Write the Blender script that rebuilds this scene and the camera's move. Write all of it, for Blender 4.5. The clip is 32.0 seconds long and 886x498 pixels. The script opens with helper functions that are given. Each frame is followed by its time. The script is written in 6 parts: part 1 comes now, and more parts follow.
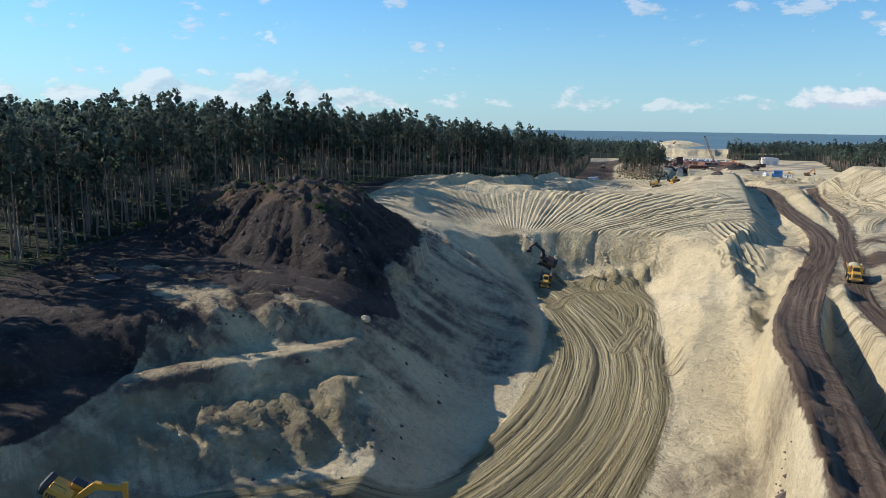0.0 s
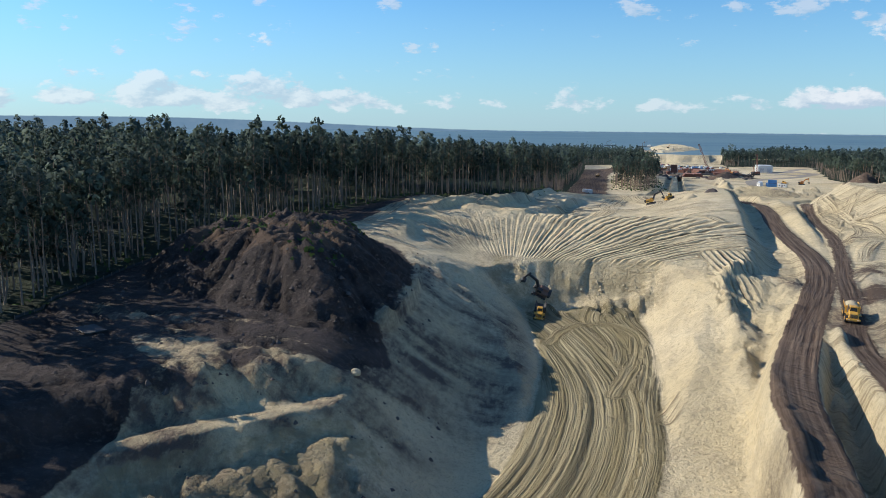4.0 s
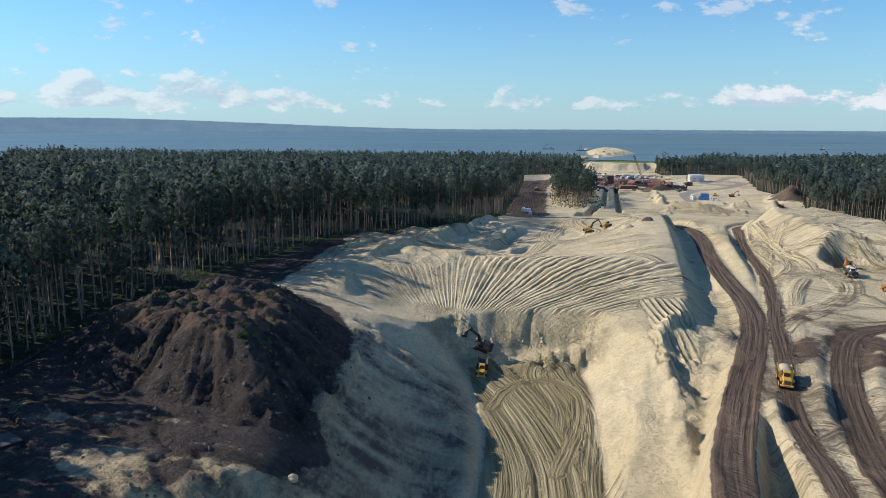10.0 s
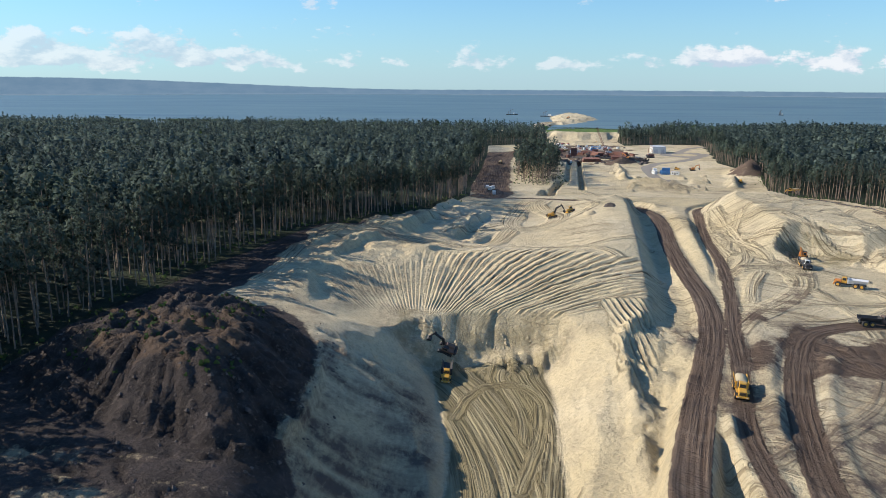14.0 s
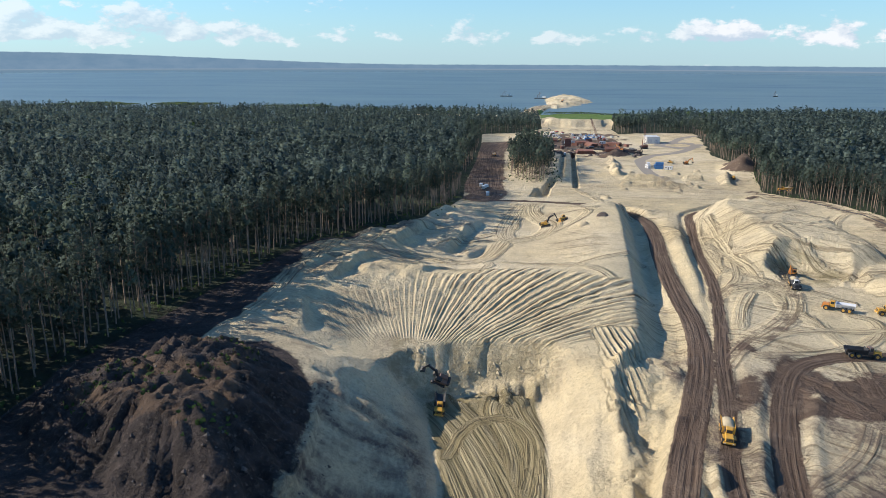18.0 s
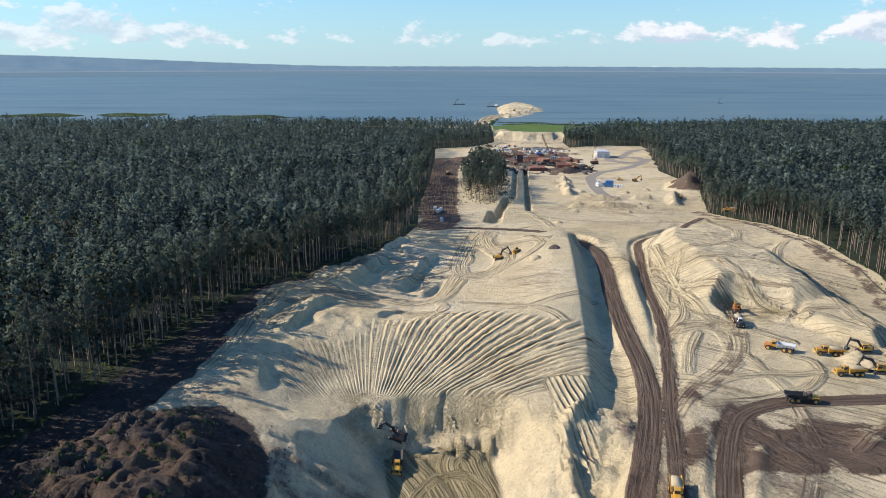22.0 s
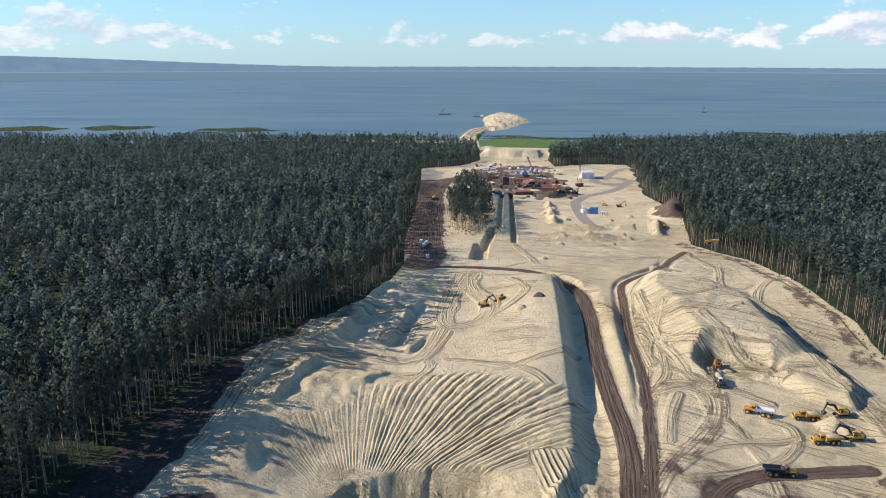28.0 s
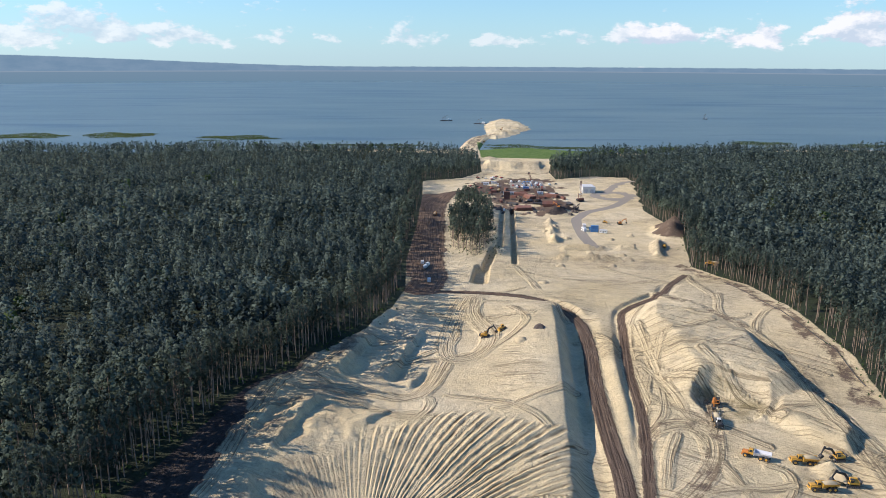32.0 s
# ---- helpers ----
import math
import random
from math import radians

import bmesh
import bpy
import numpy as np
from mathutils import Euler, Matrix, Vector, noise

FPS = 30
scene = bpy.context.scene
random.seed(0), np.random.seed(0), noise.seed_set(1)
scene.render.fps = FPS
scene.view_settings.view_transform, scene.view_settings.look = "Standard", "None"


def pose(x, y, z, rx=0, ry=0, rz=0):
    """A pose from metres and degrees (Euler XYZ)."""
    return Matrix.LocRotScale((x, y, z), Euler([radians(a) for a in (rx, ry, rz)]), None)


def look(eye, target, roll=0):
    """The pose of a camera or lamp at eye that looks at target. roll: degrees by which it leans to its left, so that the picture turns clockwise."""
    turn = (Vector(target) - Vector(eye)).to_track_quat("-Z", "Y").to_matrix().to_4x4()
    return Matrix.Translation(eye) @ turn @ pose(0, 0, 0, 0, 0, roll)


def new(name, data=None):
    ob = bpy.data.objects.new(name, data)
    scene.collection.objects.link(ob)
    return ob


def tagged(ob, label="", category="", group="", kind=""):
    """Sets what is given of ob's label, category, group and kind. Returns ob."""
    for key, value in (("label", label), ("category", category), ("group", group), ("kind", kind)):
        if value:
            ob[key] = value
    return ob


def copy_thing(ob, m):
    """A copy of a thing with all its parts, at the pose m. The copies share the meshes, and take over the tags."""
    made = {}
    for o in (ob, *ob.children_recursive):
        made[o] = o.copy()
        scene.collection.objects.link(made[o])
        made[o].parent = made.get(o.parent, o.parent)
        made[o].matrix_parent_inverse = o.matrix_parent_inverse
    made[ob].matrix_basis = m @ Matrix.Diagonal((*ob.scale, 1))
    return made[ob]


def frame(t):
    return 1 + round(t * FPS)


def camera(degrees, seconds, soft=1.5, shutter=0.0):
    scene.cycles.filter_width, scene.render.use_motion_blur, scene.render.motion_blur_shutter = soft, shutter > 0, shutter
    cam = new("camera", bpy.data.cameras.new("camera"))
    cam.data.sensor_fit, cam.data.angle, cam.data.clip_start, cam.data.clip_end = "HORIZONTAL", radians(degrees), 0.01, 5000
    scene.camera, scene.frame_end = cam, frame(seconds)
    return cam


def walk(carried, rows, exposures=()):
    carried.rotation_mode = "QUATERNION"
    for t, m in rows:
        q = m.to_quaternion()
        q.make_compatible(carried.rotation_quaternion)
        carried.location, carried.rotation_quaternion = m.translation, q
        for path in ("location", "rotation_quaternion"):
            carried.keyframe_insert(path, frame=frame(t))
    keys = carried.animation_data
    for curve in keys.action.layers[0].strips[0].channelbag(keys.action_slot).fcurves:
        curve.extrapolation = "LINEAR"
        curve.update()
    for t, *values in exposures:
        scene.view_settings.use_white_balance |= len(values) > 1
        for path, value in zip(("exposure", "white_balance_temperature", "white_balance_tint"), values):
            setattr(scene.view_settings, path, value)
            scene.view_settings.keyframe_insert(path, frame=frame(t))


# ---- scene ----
cam = camera(61.93, 32.0, soft=0.55)
# seconds, x, y, z, heading (clockwise), tilt down, lean to the left
PATH = [
    (0.0, 0.01, -18.03, 42.45, -12.74, 9.868, 0.647),
    (0.5, -0.03, -17.66, 43.06, -12.646, 9.877, 0.638),
    (1.0, -0.07, -17.26, 43.86, -12.548, 9.866, 0.625),
    (1.5, -0.06, -16.83, 44.68, -12.491, 9.853, 0.605),
    (2.0, -0.11, -16.39, 45.46, -12.424, 9.819, 0.573),
    (2.5, -0.13, -15.95, 46.33, -12.399, 9.811, 0.553),
    (3.0, -0.19, -15.56, 47.34, -12.373, 9.801, 0.531),
    (3.5, -0.22, -15.16, 48.39, -12.351, 9.793, 0.503),
    (5.5, -0.37, -13.0, 52.83, -12.338, 9.702, 0.317),
    (6.0, -0.36, -12.64, 54.0, -12.255, 9.63, 0.278),
    (6.5, -0.4, -12.29, 55.28, -12.027, 9.619, 0.256),
    (7.0, -0.38, -11.9, 56.59, -11.686, 9.593, 0.233),
    (7.5, -0.45, -11.46, 57.8, -11.17, 9.564, 0.207),
    (8.0, -0.54, -10.97, 58.93, -10.476, 9.52, 0.181),
    (8.5, -0.63, -10.49, 60.05, -9.72, 9.512, 0.16),
    (9.0, -0.65, -10.05, 61.07, -9.06, 9.572, 0.128),
    (9.5, -0.71, -9.69, 62.02, -8.421, 9.678, 0.103),
    (10.0, -0.71, -9.4, 63.02, -7.783, 9.855, 0.093),
    (10.5, -0.76, -9.11, 64.03, -7.154, 10.081, 0.097),
    (11.0, -0.75, -8.81, 65.13, -6.481, 10.41, 0.096),
    (11.5, -0.73, -8.55, 66.25, -5.871, 10.791, 0.088),
    (12.0, -0.73, -8.2, 67.5, -5.405, 11.192, 0.083),
    (12.5, -0.72, -7.84, 68.82, -5.209, 11.547, 0.1),
    (13.0, -0.75, -7.48, 70.27, -5.127, 11.93, 0.132),
    (13.5, -0.77, -7.2, 71.78, -5.053, 12.347, 0.169),
    (14.0, -0.77, -6.95, 73.45, -4.98, 12.818, 0.197),
    (14.5, -0.79, -6.7, 75.13, -4.955, 13.323, 0.222),
    (16.5, -0.63, -5.71, 82.35, -4.982, 14.758, 0.236),
    (17.0, -0.65, -5.41, 84.23, -4.945, 14.714, 0.209),
    (17.5, -0.61, -5.16, 86.01, -4.838, 14.702, 0.195),
    (18.0, -0.58, -4.97, 87.82, -4.531, 14.67, 0.18),
    (18.5, -0.57, -4.78, 89.61, -4.154, 14.653, 0.172),
    (19.0, -0.53, -4.56, 91.5, -3.771, 14.631, 0.167),
    (19.5, -0.48, -4.41, 93.32, -3.405, 14.622, 0.159),
    (20.0, -0.46, -4.29, 95.16, -3.015, 14.592, 0.141),
    (20.5, -0.46, -4.14, 96.95, -2.581, 14.585, 0.126),
    (21.0, -0.4, -4.01, 98.75, -1.958, 14.558, 0.114),
    (21.5, -0.35, -3.82, 100.52, -1.421, 14.546, 0.101),
    (22.0, -0.33, -3.57, 102.33, -0.965, 14.539, 0.096),
    (22.5, -0.31, -3.28, 104.12, -0.52, 14.547, 0.086),
    (23.0, -0.24, -3.06, 105.94, -0.076, 14.54, 0.073),
    (23.5, -0.23, -2.9, 107.71, 0.154, 14.527, 0.046),
    (24.0, -0.18, -2.73, 109.47, 0.164, 14.52, 0.026),
    (24.5, -0.15, -2.55, 111.24, 0.159, 14.519, 0.016),
    (25.0, -0.12, -2.3, 113.03, 0.149, 14.501, 0.017),
    (25.5, -0.04, -2.07, 114.79, 0.132, 14.505, 0.035),
    (27.5, 0.23, -1.41, 122.0, 0.079, 14.512, 0.043),
    (28.0, 0.22, -1.14, 123.75, 0.069, 14.517, 0.061),
    (28.5, 0.21, -0.91, 125.45, 0.066, 14.507, 0.066),
    (29.0, 0.2, -0.74, 127.17, 0.057, 14.49, 0.071),
    (29.5, 0.23, -0.7, 128.87, 0.046, 14.494, 0.078),
    (30.0, 0.26, -0.66, 130.66, 0.01, 14.481, 0.093),
    (30.5, 0.25, -0.58, 132.5, -0.01, 14.483, 0.104),
    (31.0, 0.24, -0.43, 134.34, -0.017, 14.474, 0.122),
    (31.5, 0.14, -0.24, 136.14, -0.006, 14.502, 0.149),
    (32.0, 0.0, 0.0, 137.99, 0.0, 14.515, 0.201)
]


def aim(x, y, z, heading, tilt, lean):
    h, d = radians(heading), radians(tilt)
    way = Vector((math.sin(h) * math.cos(d), math.cos(h) * math.cos(d), -math.sin(d)))
    return look((x, y, z), Vector((x, y, z)) + way * 50, lean)


walk(cam, [(t, aim(*r)) for t, *r in PATH], exposures=((0.0, 0.22, 6150, 10), (10.0, 0.22, 6250, 11), (17.0, 0.40, 6400, 12), (32.0, 0.42, 6450, 16)))

# ---- world, sun, exposure ----
SUN_ELEV, SUN_FROM = radians(30.0), Vector((-1.0, 0.11, 0)).normalized()
world = bpy.data.worlds.new("sky")
scene.world = world
world.use_nodes = True
wt = world.node_tree
wt.nodes.clear()


def wmath(op, a, b=None, clamp=False):
    n = wt.nodes.new("ShaderNodeMath")
    n.operation, n.use_clamp = op, clamp
    for i, v in enumerate((a, b)):
        if v is None:
            continue
        if isinstance(v, (int, float)):
            n.inputs[i].default_value = v
        else:
            wt.links.new(v, n.inputs[i])
    return n.outputs[0]


sky = wt.nodes.new("ShaderNodeTexSky")
sky.sky_type = "NISHITA"
sky.sun_disc = False
sky.sun_elevation = SUN_ELEV
sky.sun_rotation = math.atan2(SUN_FROM.x, SUN_FROM.y)
sky.altitude, sky.air_density, sky.dust_density, sky.ozone_density = 50, 1.0, 0.1, 5.0
coord = wt.nodes.new("ShaderNodeTexCoord")
sep = wt.nodes.new("ShaderNodeSeparateXYZ")
wt.links.new(coord.outputs["Generated"], sep.inputs[0])
up = sep.outputs[2]


def band(lo, peak, hi):
    a = wt.nodes.new("ShaderNodeMapRange")
    a.inputs[1].default_value, a.inputs[2].default_value = lo, peak
    wt.links.new(up, a.inputs[0])
    b = wt.nodes.new("ShaderNodeMapRange")
    b.inputs[1].default_value, b.inputs[2].default_value = hi, peak
    wt.links.new(up, b.inputs[0])
    return wmath("MULTIPLY", a.outputs[0], b.outputs[0])


# bearing (clockwise from +y) and height of the view's direction
azim = wmath("ARCTAN2", sep.outputs[0], sep.outputs[1])


def wcombine(x, y, z=0.0):
    n = wt.nodes.new("ShaderNodeCombineXYZ")
    for i, v in enumerate((x, y, z)):
        if isinstance(v, (int, float)):
            n.inputs[i].default_value = v
        else:
            wt.links.new(v, n.inputs[i])
    return n.outputs[0]


def wrange(v, lo, hi, a=0.0, b=1.0, soft=False):
    m = wt.nodes.new("ShaderNodeMapRange")
    m.interpolation_type = "SMOOTHSTEP" if soft else "LINEAR"
    for i, q in enumerate((lo, hi, a, b)):
        m.inputs[i + 1].default_value = q
    wt.links.new(v, m.inputs[0])
    return m.outputs[0]


def wnoise(vector, scale, detail=7.0, rough=0.6):
    n = wt.nodes.new("ShaderNodeTexNoise")
    n.inputs["Scale"].default_value, n.inputs["Detail"].default_value, n.inputs["Roughness"].default_value = scale, detail, rough
    wt.links.new(vector, n.inputs["Vector"])
    return n.outputs["Fac"]


def wmix(fac, a, b):
    n = wt.nodes.new("ShaderNodeMixRGB")
    for i, v in enumerate((fac, a, b)):
        if isinstance(v, tuple):
            n.inputs[i].default_value = (*v, 1)
        elif isinstance(v, (int, float)):
            n.inputs[i].default_value = v
        else:
            wt.links.new(v, n.inputs[i])
    return n.outputs[0]


def wadd(*some):
    out = some[0]
    for v in some[1:]:
        out = wmath("ADD", out, v)
    return out


def cumulus(scale, tall, seed, need):
    """Cloud cover and how far each spot faces the sun: puffs stretched along the horizon; need is the threshold."""
    here = wcombine(wmath("ADD", azim, seed), wmath("MULTIPLY", up, tall), seed)
    sunward = wcombine(wmath("ADD", azim, seed - 0.010), wmath("ADD", wmath("MULTIPLY", up, tall), 0.018), seed)
    a, b = wnoise(here, scale), wnoise(sunward, scale)
    over = wmath("SUBTRACT", a, need)
    return wrange(over, 0.0, 0.075, 0, 1, True), wrange(wmath("SUBTRACT", a, b), -0.06, 0.07)


# a pale bank low over the far shore, white heaps to the right of it, small wisps above
heaps = wmath("MULTIPLY", wrange(azim, 0.17, 0.27, 0, 1, True), wrange(azim, 0.66, 0.48, 0, 1, True))
bank_left = wrange(azim, -0.12, -0.42, 0, 1, True)
low_need = wadd(wrange(up, 0.028, 0.078, 0.50, 0.70), wrange(up, 0.020, 0.004, 0.0, 0.22), wmath("MULTIPLY", heaps, -0.075), wmath("MULTIPLY", bank_left, -0.075))
low_cover, low_lit = cumulus(13.0, 1.9, 3.7, low_need)
high_need = wadd(wrange(up, 0.05, 0.10, 0.70, 0.575), wrange(up, 0.10, 0.5, 0.0, 0.03))
high_cover, high_lit = cumulus(15.0, 2.2, 8.1, high_need)
veil = wmath("MULTIPLY", band(-0.1, 0.0, 0.16), 0.62)
tint = wt.nodes.new("ShaderNodeMixRGB")
tint.blend_type = "MULTIPLY"
tint.inputs[0].default_value, tint.inputs[2].default_value = 1.0, (0.73, 1.02, 1.12, 1)
wt.links.new(sky.outputs[0], tint.inputs[1])
air = wmix(veil, tint.outputs[0], (3.0, 4.4, 5.5))
air = wmix(wmath("MULTIPLY", high_cover, 0.55), air, wmix(high_lit, (3.6, 4.5, 5.4), (5.7, 5.9, 6.2)))
air = wmix(wmath("MULTIPLY", low_cover, wadd(0.55, wmath("MULTIPLY", heaps, 0.35), wmath("MULTIPLY", bank_left, 0.08))), air, wmix(low_lit, (4.0, 4.7, 5.5), (6.6, 6.7, 6.8)))
# the far shore lies beyond the reach of the place: a backdrop of wooded hills, higher to the left, over the lagoon's
# last stretch, with the haze painted into their colours
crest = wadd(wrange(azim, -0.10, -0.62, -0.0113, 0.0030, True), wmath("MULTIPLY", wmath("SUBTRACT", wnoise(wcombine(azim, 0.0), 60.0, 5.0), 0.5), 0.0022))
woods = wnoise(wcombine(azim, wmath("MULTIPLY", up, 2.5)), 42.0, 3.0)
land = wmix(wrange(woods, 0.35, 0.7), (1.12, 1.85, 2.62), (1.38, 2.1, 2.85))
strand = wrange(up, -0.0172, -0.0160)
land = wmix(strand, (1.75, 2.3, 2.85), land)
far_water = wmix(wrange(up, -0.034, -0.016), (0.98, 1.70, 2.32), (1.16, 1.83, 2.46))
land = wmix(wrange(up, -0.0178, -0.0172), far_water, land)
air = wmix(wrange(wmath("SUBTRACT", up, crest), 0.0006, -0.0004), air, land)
back = wt.nodes.new("ShaderNodeBackground")
back.inputs["Strength"].default_value = 0.112
wt.links.new(air, back.inputs["Color"])
wout = wt.nodes.new("ShaderNodeOutputWorld")
wt.links.new(back.outputs[0], wout.inputs[0])

sun_data = bpy.data.lights.new("sun", "SUN")
sun_data.energy, sun_data.angle, sun_data.color = 5.0, radians(0.53), (1.0, 0.89, 0.72)
sun = new("sun", sun_data)
to_sun = SUN_FROM * math.cos(SUN_ELEV) + Vector((0, 0, math.sin(SUN_ELEV)))
sun.matrix_world = look(to_sun * 900, (0, 0, 0))

# ---- materials ----
def material(name):
    m = bpy.data.materials.new(name)
    m.use_nodes = True
    return m, m.node_tree.nodes["Principled BSDF"], m.node_tree


def link(nt, a, b):
    nt.links.new(a, b)


def noise_node(nt, scale, detail=4, vector=None, rough=0.6):
    n = nt.nodes.new("ShaderNodeTexNoise")
    n.inputs["Scale"].default_value, n.inputs["Detail"].default_value = scale, detail
    n.inputs["Roughness"].default_value = rough
    if vector is not None:
        nt.links.new(vector, n.inputs["Vector"])
    return n.outputs["Fac"]


def m_math(nt, op, a, b=0.0, clamp=False):
    n = nt.nodes.new("ShaderNodeMath")
    n.operation, n.use_clamp = op, clamp
    for i, v in enumerate((a, b)):
        if isinstance(v, (int, float)):
            n.inputs[i].default_value = v
        else:
            nt.links.new(v, n.inputs[i])
    return n.outputs[0]


def m_range(nt, v, lo, hi, a=0.0, b=1.0):
    n = nt.nodes.new("ShaderNodeMapRange")
    for i, q in enumerate((lo, hi, a, b)):
        n.inputs[i + 1].default_value = q
    nt.links.new(v, n.inputs[0])
    return n.outputs[0]


def m_mix(nt, fac, a, b, kind="MIX"):
    n = nt.nodes.new("ShaderNodeMixRGB")
    n.blend_type = kind
    for i, v in enumerate((fac, a, b)):
        if isinstance(v, (int, float)):
            n.inputs[i].default_value = v
        elif isinstance(v, tuple):
            n.inputs[i].default_value = (*v, 1)
        else:
            nt.links.new(v, n.inputs[i])
    return n.outputs[0]


def position(nt, object_space=True):
    return nt.nodes.new("ShaderNodeTexCoord").outputs["Object" if object_space else "Generated"]


def simple(name, color, rough=0.6, metal=0.0, grain=4.0, vary=0.25, bump=0.0):
    """Paint, steel, rubber: base colour with dust and wear at two scales."""
    m, p, nt = material(name)
    v = position(nt)
    coarse, fine = noise_node(nt, grain * 0.3, 3, v), noise_node(nt, grain * 3, 5, v)
    f = m_math(nt, "ADD", m_math(nt, "MULTIPLY", coarse, 0.6), m_math(nt, "MULTIPLY", fine, 0.4))
    worn = tuple(min(1, c * 0.6 + 0.10) for c in color)
    link(nt, m_mix(nt, m_range(nt, f, 0.35, 0.75, 0, vary * 2), color, worn), p.inputs["Base Color"])
    p.inputs["Metallic"].default_value = metal
    link(nt, m_range(nt, fine, 0.3, 0.7, max(0.05, rough - 0.15), min(1, rough + 0.15)), p.inputs["Roughness"])
    if bump:
        b = nt.nodes.new("ShaderNodeBump")
        b.inputs["Strength"].default_value, b.inputs["Distance"].default_value = 0.6, bump
        link(nt, fine, b.inputs["Height"])
        link(nt, b.outputs[0], p.inputs["Normal"])
    return m


def ground_material():
    m, p, nt = material("quarry_ground")
    p.inputs["Specular IOR Level"].default_value = 0.15

    def attr(name):
        n = nt.nodes.new("ShaderNodeAttribute")
        n.attribute_name = name
        return n.outputs["Fac"]

    v = position(nt)
    big, mid, fine = noise_node(nt, 0.02, 5, v), noise_node(nt, 0.16, 6, v), noise_node(nt, 1.1, 6, v, 0.7)
    # tyre tracks run along the paths: across is stretched out, along is drawn long
    lane = nt.nodes.new("ShaderNodeCombineXYZ")
    link(nt, m_math(nt, "MULTIPLY", attr("across"), 1.5), lane.inputs[0])
    link(nt, m_math(nt, "MULTIPLY", attr("along"), 0.035), lane.inputs[1])
    ruts = noise_node(nt, 1.0, 4, lane.outputs[0], 0.55)
    lane2 = nt.nodes.new("ShaderNodeCombineXYZ")
    link(nt, m_math(nt, "MULTIPLY", attr("across"), 0.45), lane2.inputs[0])
    link(nt, m_math(nt, "MULTIPLY", attr("along"), 0.012), lane2.inputs[1])
    wide = noise_node(nt, 1.0, 2, lane2.outputs[0], 0.5)
    tracked = attr("tracked")
    # loose machine marks elsewhere: warped streaks
    def arcs(cell, reach, fine_scale, seed):
        """Tyre marks as patches of wide arcs: rings about a far centre, another for each patch."""
        flat = nt.nodes.new("ShaderNodeVectorMath")
        flat.operation = "MULTIPLY_ADD"
        flat.inputs[1].default_value, flat.inputs[2].default_value = (1, 1, 0), (seed * 37.0, seed * 11.0, 0)
        link(nt, v, flat.inputs[0])
        wob = nt.nodes.new("ShaderNodeTexNoise")
        wob.inputs["Scale"].default_value = 0.05
        link(nt, flat.outputs[0], wob.inputs["Vector"])
        push = nt.nodes.new("ShaderNodeVectorMath")
        push.operation = "MULTIPLY_ADD"
        push.inputs[1].default_value = (26, 26, 0)
        link(nt, wob.outputs["Color"], push.inputs[0])
        link(nt, flat.outputs[0], push.inputs[2])
        vo = nt.nodes.new("ShaderNodeTexVoronoi")
        vo.voronoi_dimensions = "2D"
        vo.inputs["Scale"].default_value = 1.0 / cell
        link(nt, push.outputs[0], vo.inputs["Vector"])
        far = nt.nodes.new("ShaderNodeVectorMath")
        far.operation = "MULTIPLY_ADD"
        far.inputs[1].default_value = (reach, reach, 0)
        link(nt, vo.outputs["Color"], far.inputs[0])
        link(nt, flat.outputs[0], far.inputs[2])
        gap = nt.nodes.new("ShaderNodeVectorMath")
        gap.operation = "LENGTH"
        link(nt, far.outputs[0], gap.inputs[0])
        sub = nt.nodes.new("ShaderNodeSeparateXYZ")
        link(nt, vo.outputs["Color"], sub.inputs[0])
        cmb = nt.nodes.new("ShaderNodeCombineXYZ")
        link(nt, m_math(nt, "MULTIPLY", gap.outputs["Value"], fine_scale), cmb.inputs[0])
        link(nt, m_math(nt, "MULTIPLY", sub.outputs[2], 40.0), cmb.inputs[1])
        return m_range(nt, noise_node(nt, 1.0, 3, cmb.outputs[0], 0.6), 0.53, 0.63)

    warp = nt.nodes.new("ShaderNodeVectorMath")
    warp.operation = "ADD"
    nz = nt.nodes.new("ShaderNodeTexNoise")
    nz.inputs["Scale"].default_value = 0.035
    link(nt, v, nz.inputs["Vector"])
    sc = nt.nodes.new("ShaderNodeVectorMath")
    sc.operation = "SCALE"
    sc.inputs["Scale"].default_value = 34.0
    link(nt, nz.outputs["Color"], sc.inputs[0])
    link(nt, v, warp.inputs[0])
    link(nt, sc.outputs[0], warp.inputs[1])
    streak = nt.nodes.new("ShaderNodeMapping")
    streak.inputs["Scale"].default_value = (0.9, 0.10, 0.3)
    link(nt, warp.outputs[0], streak.inputs["Vector"])
    swirl = noise_node(nt, 1.0, 4, streak.outputs[0], 0.6)
    marks = m_math(nt, "ADD", m_math(nt, "MULTIPLY", arcs(24.0, 170.0, 0.95, 1.0), 0.5), m_math(nt, "MULTIPLY", arcs(15.0, 90.0, 1.3, 5.0), 0.32))
    marks = m_math(nt, "ADD", marks, m_math(nt, "MULTIPLY", swirl, 0.18))

    sand = m_mix(nt, m_range(nt, big, 0.35, 0.65), (0.65, 0.54, 0.330), (0.73, 0.63, 0.435))
    sand = m_mix(nt, m_range(nt, mid, 0.45, 0.75, 0, 0.55), sand, (0.40, 0.33, 0.21))
    grit = noise_node(nt, 3.4, 5, v, 0.7)
    sand = m_mix(nt, m_range(nt, fine, 0.5, 0.72, 0, 0.5), sand, (0.30, 0.24, 0.16))
    sand = m_mix(nt, m_range(nt, grit, 0.52, 0.72, 0, 0.5), sand, (0.27, 0.215, 0.14))
    damp = m_mix(nt, m_range(nt, wide, 0.4, 0.62), (0.27, 0.225, 0.125), (0.40, 0.34, 0.21))
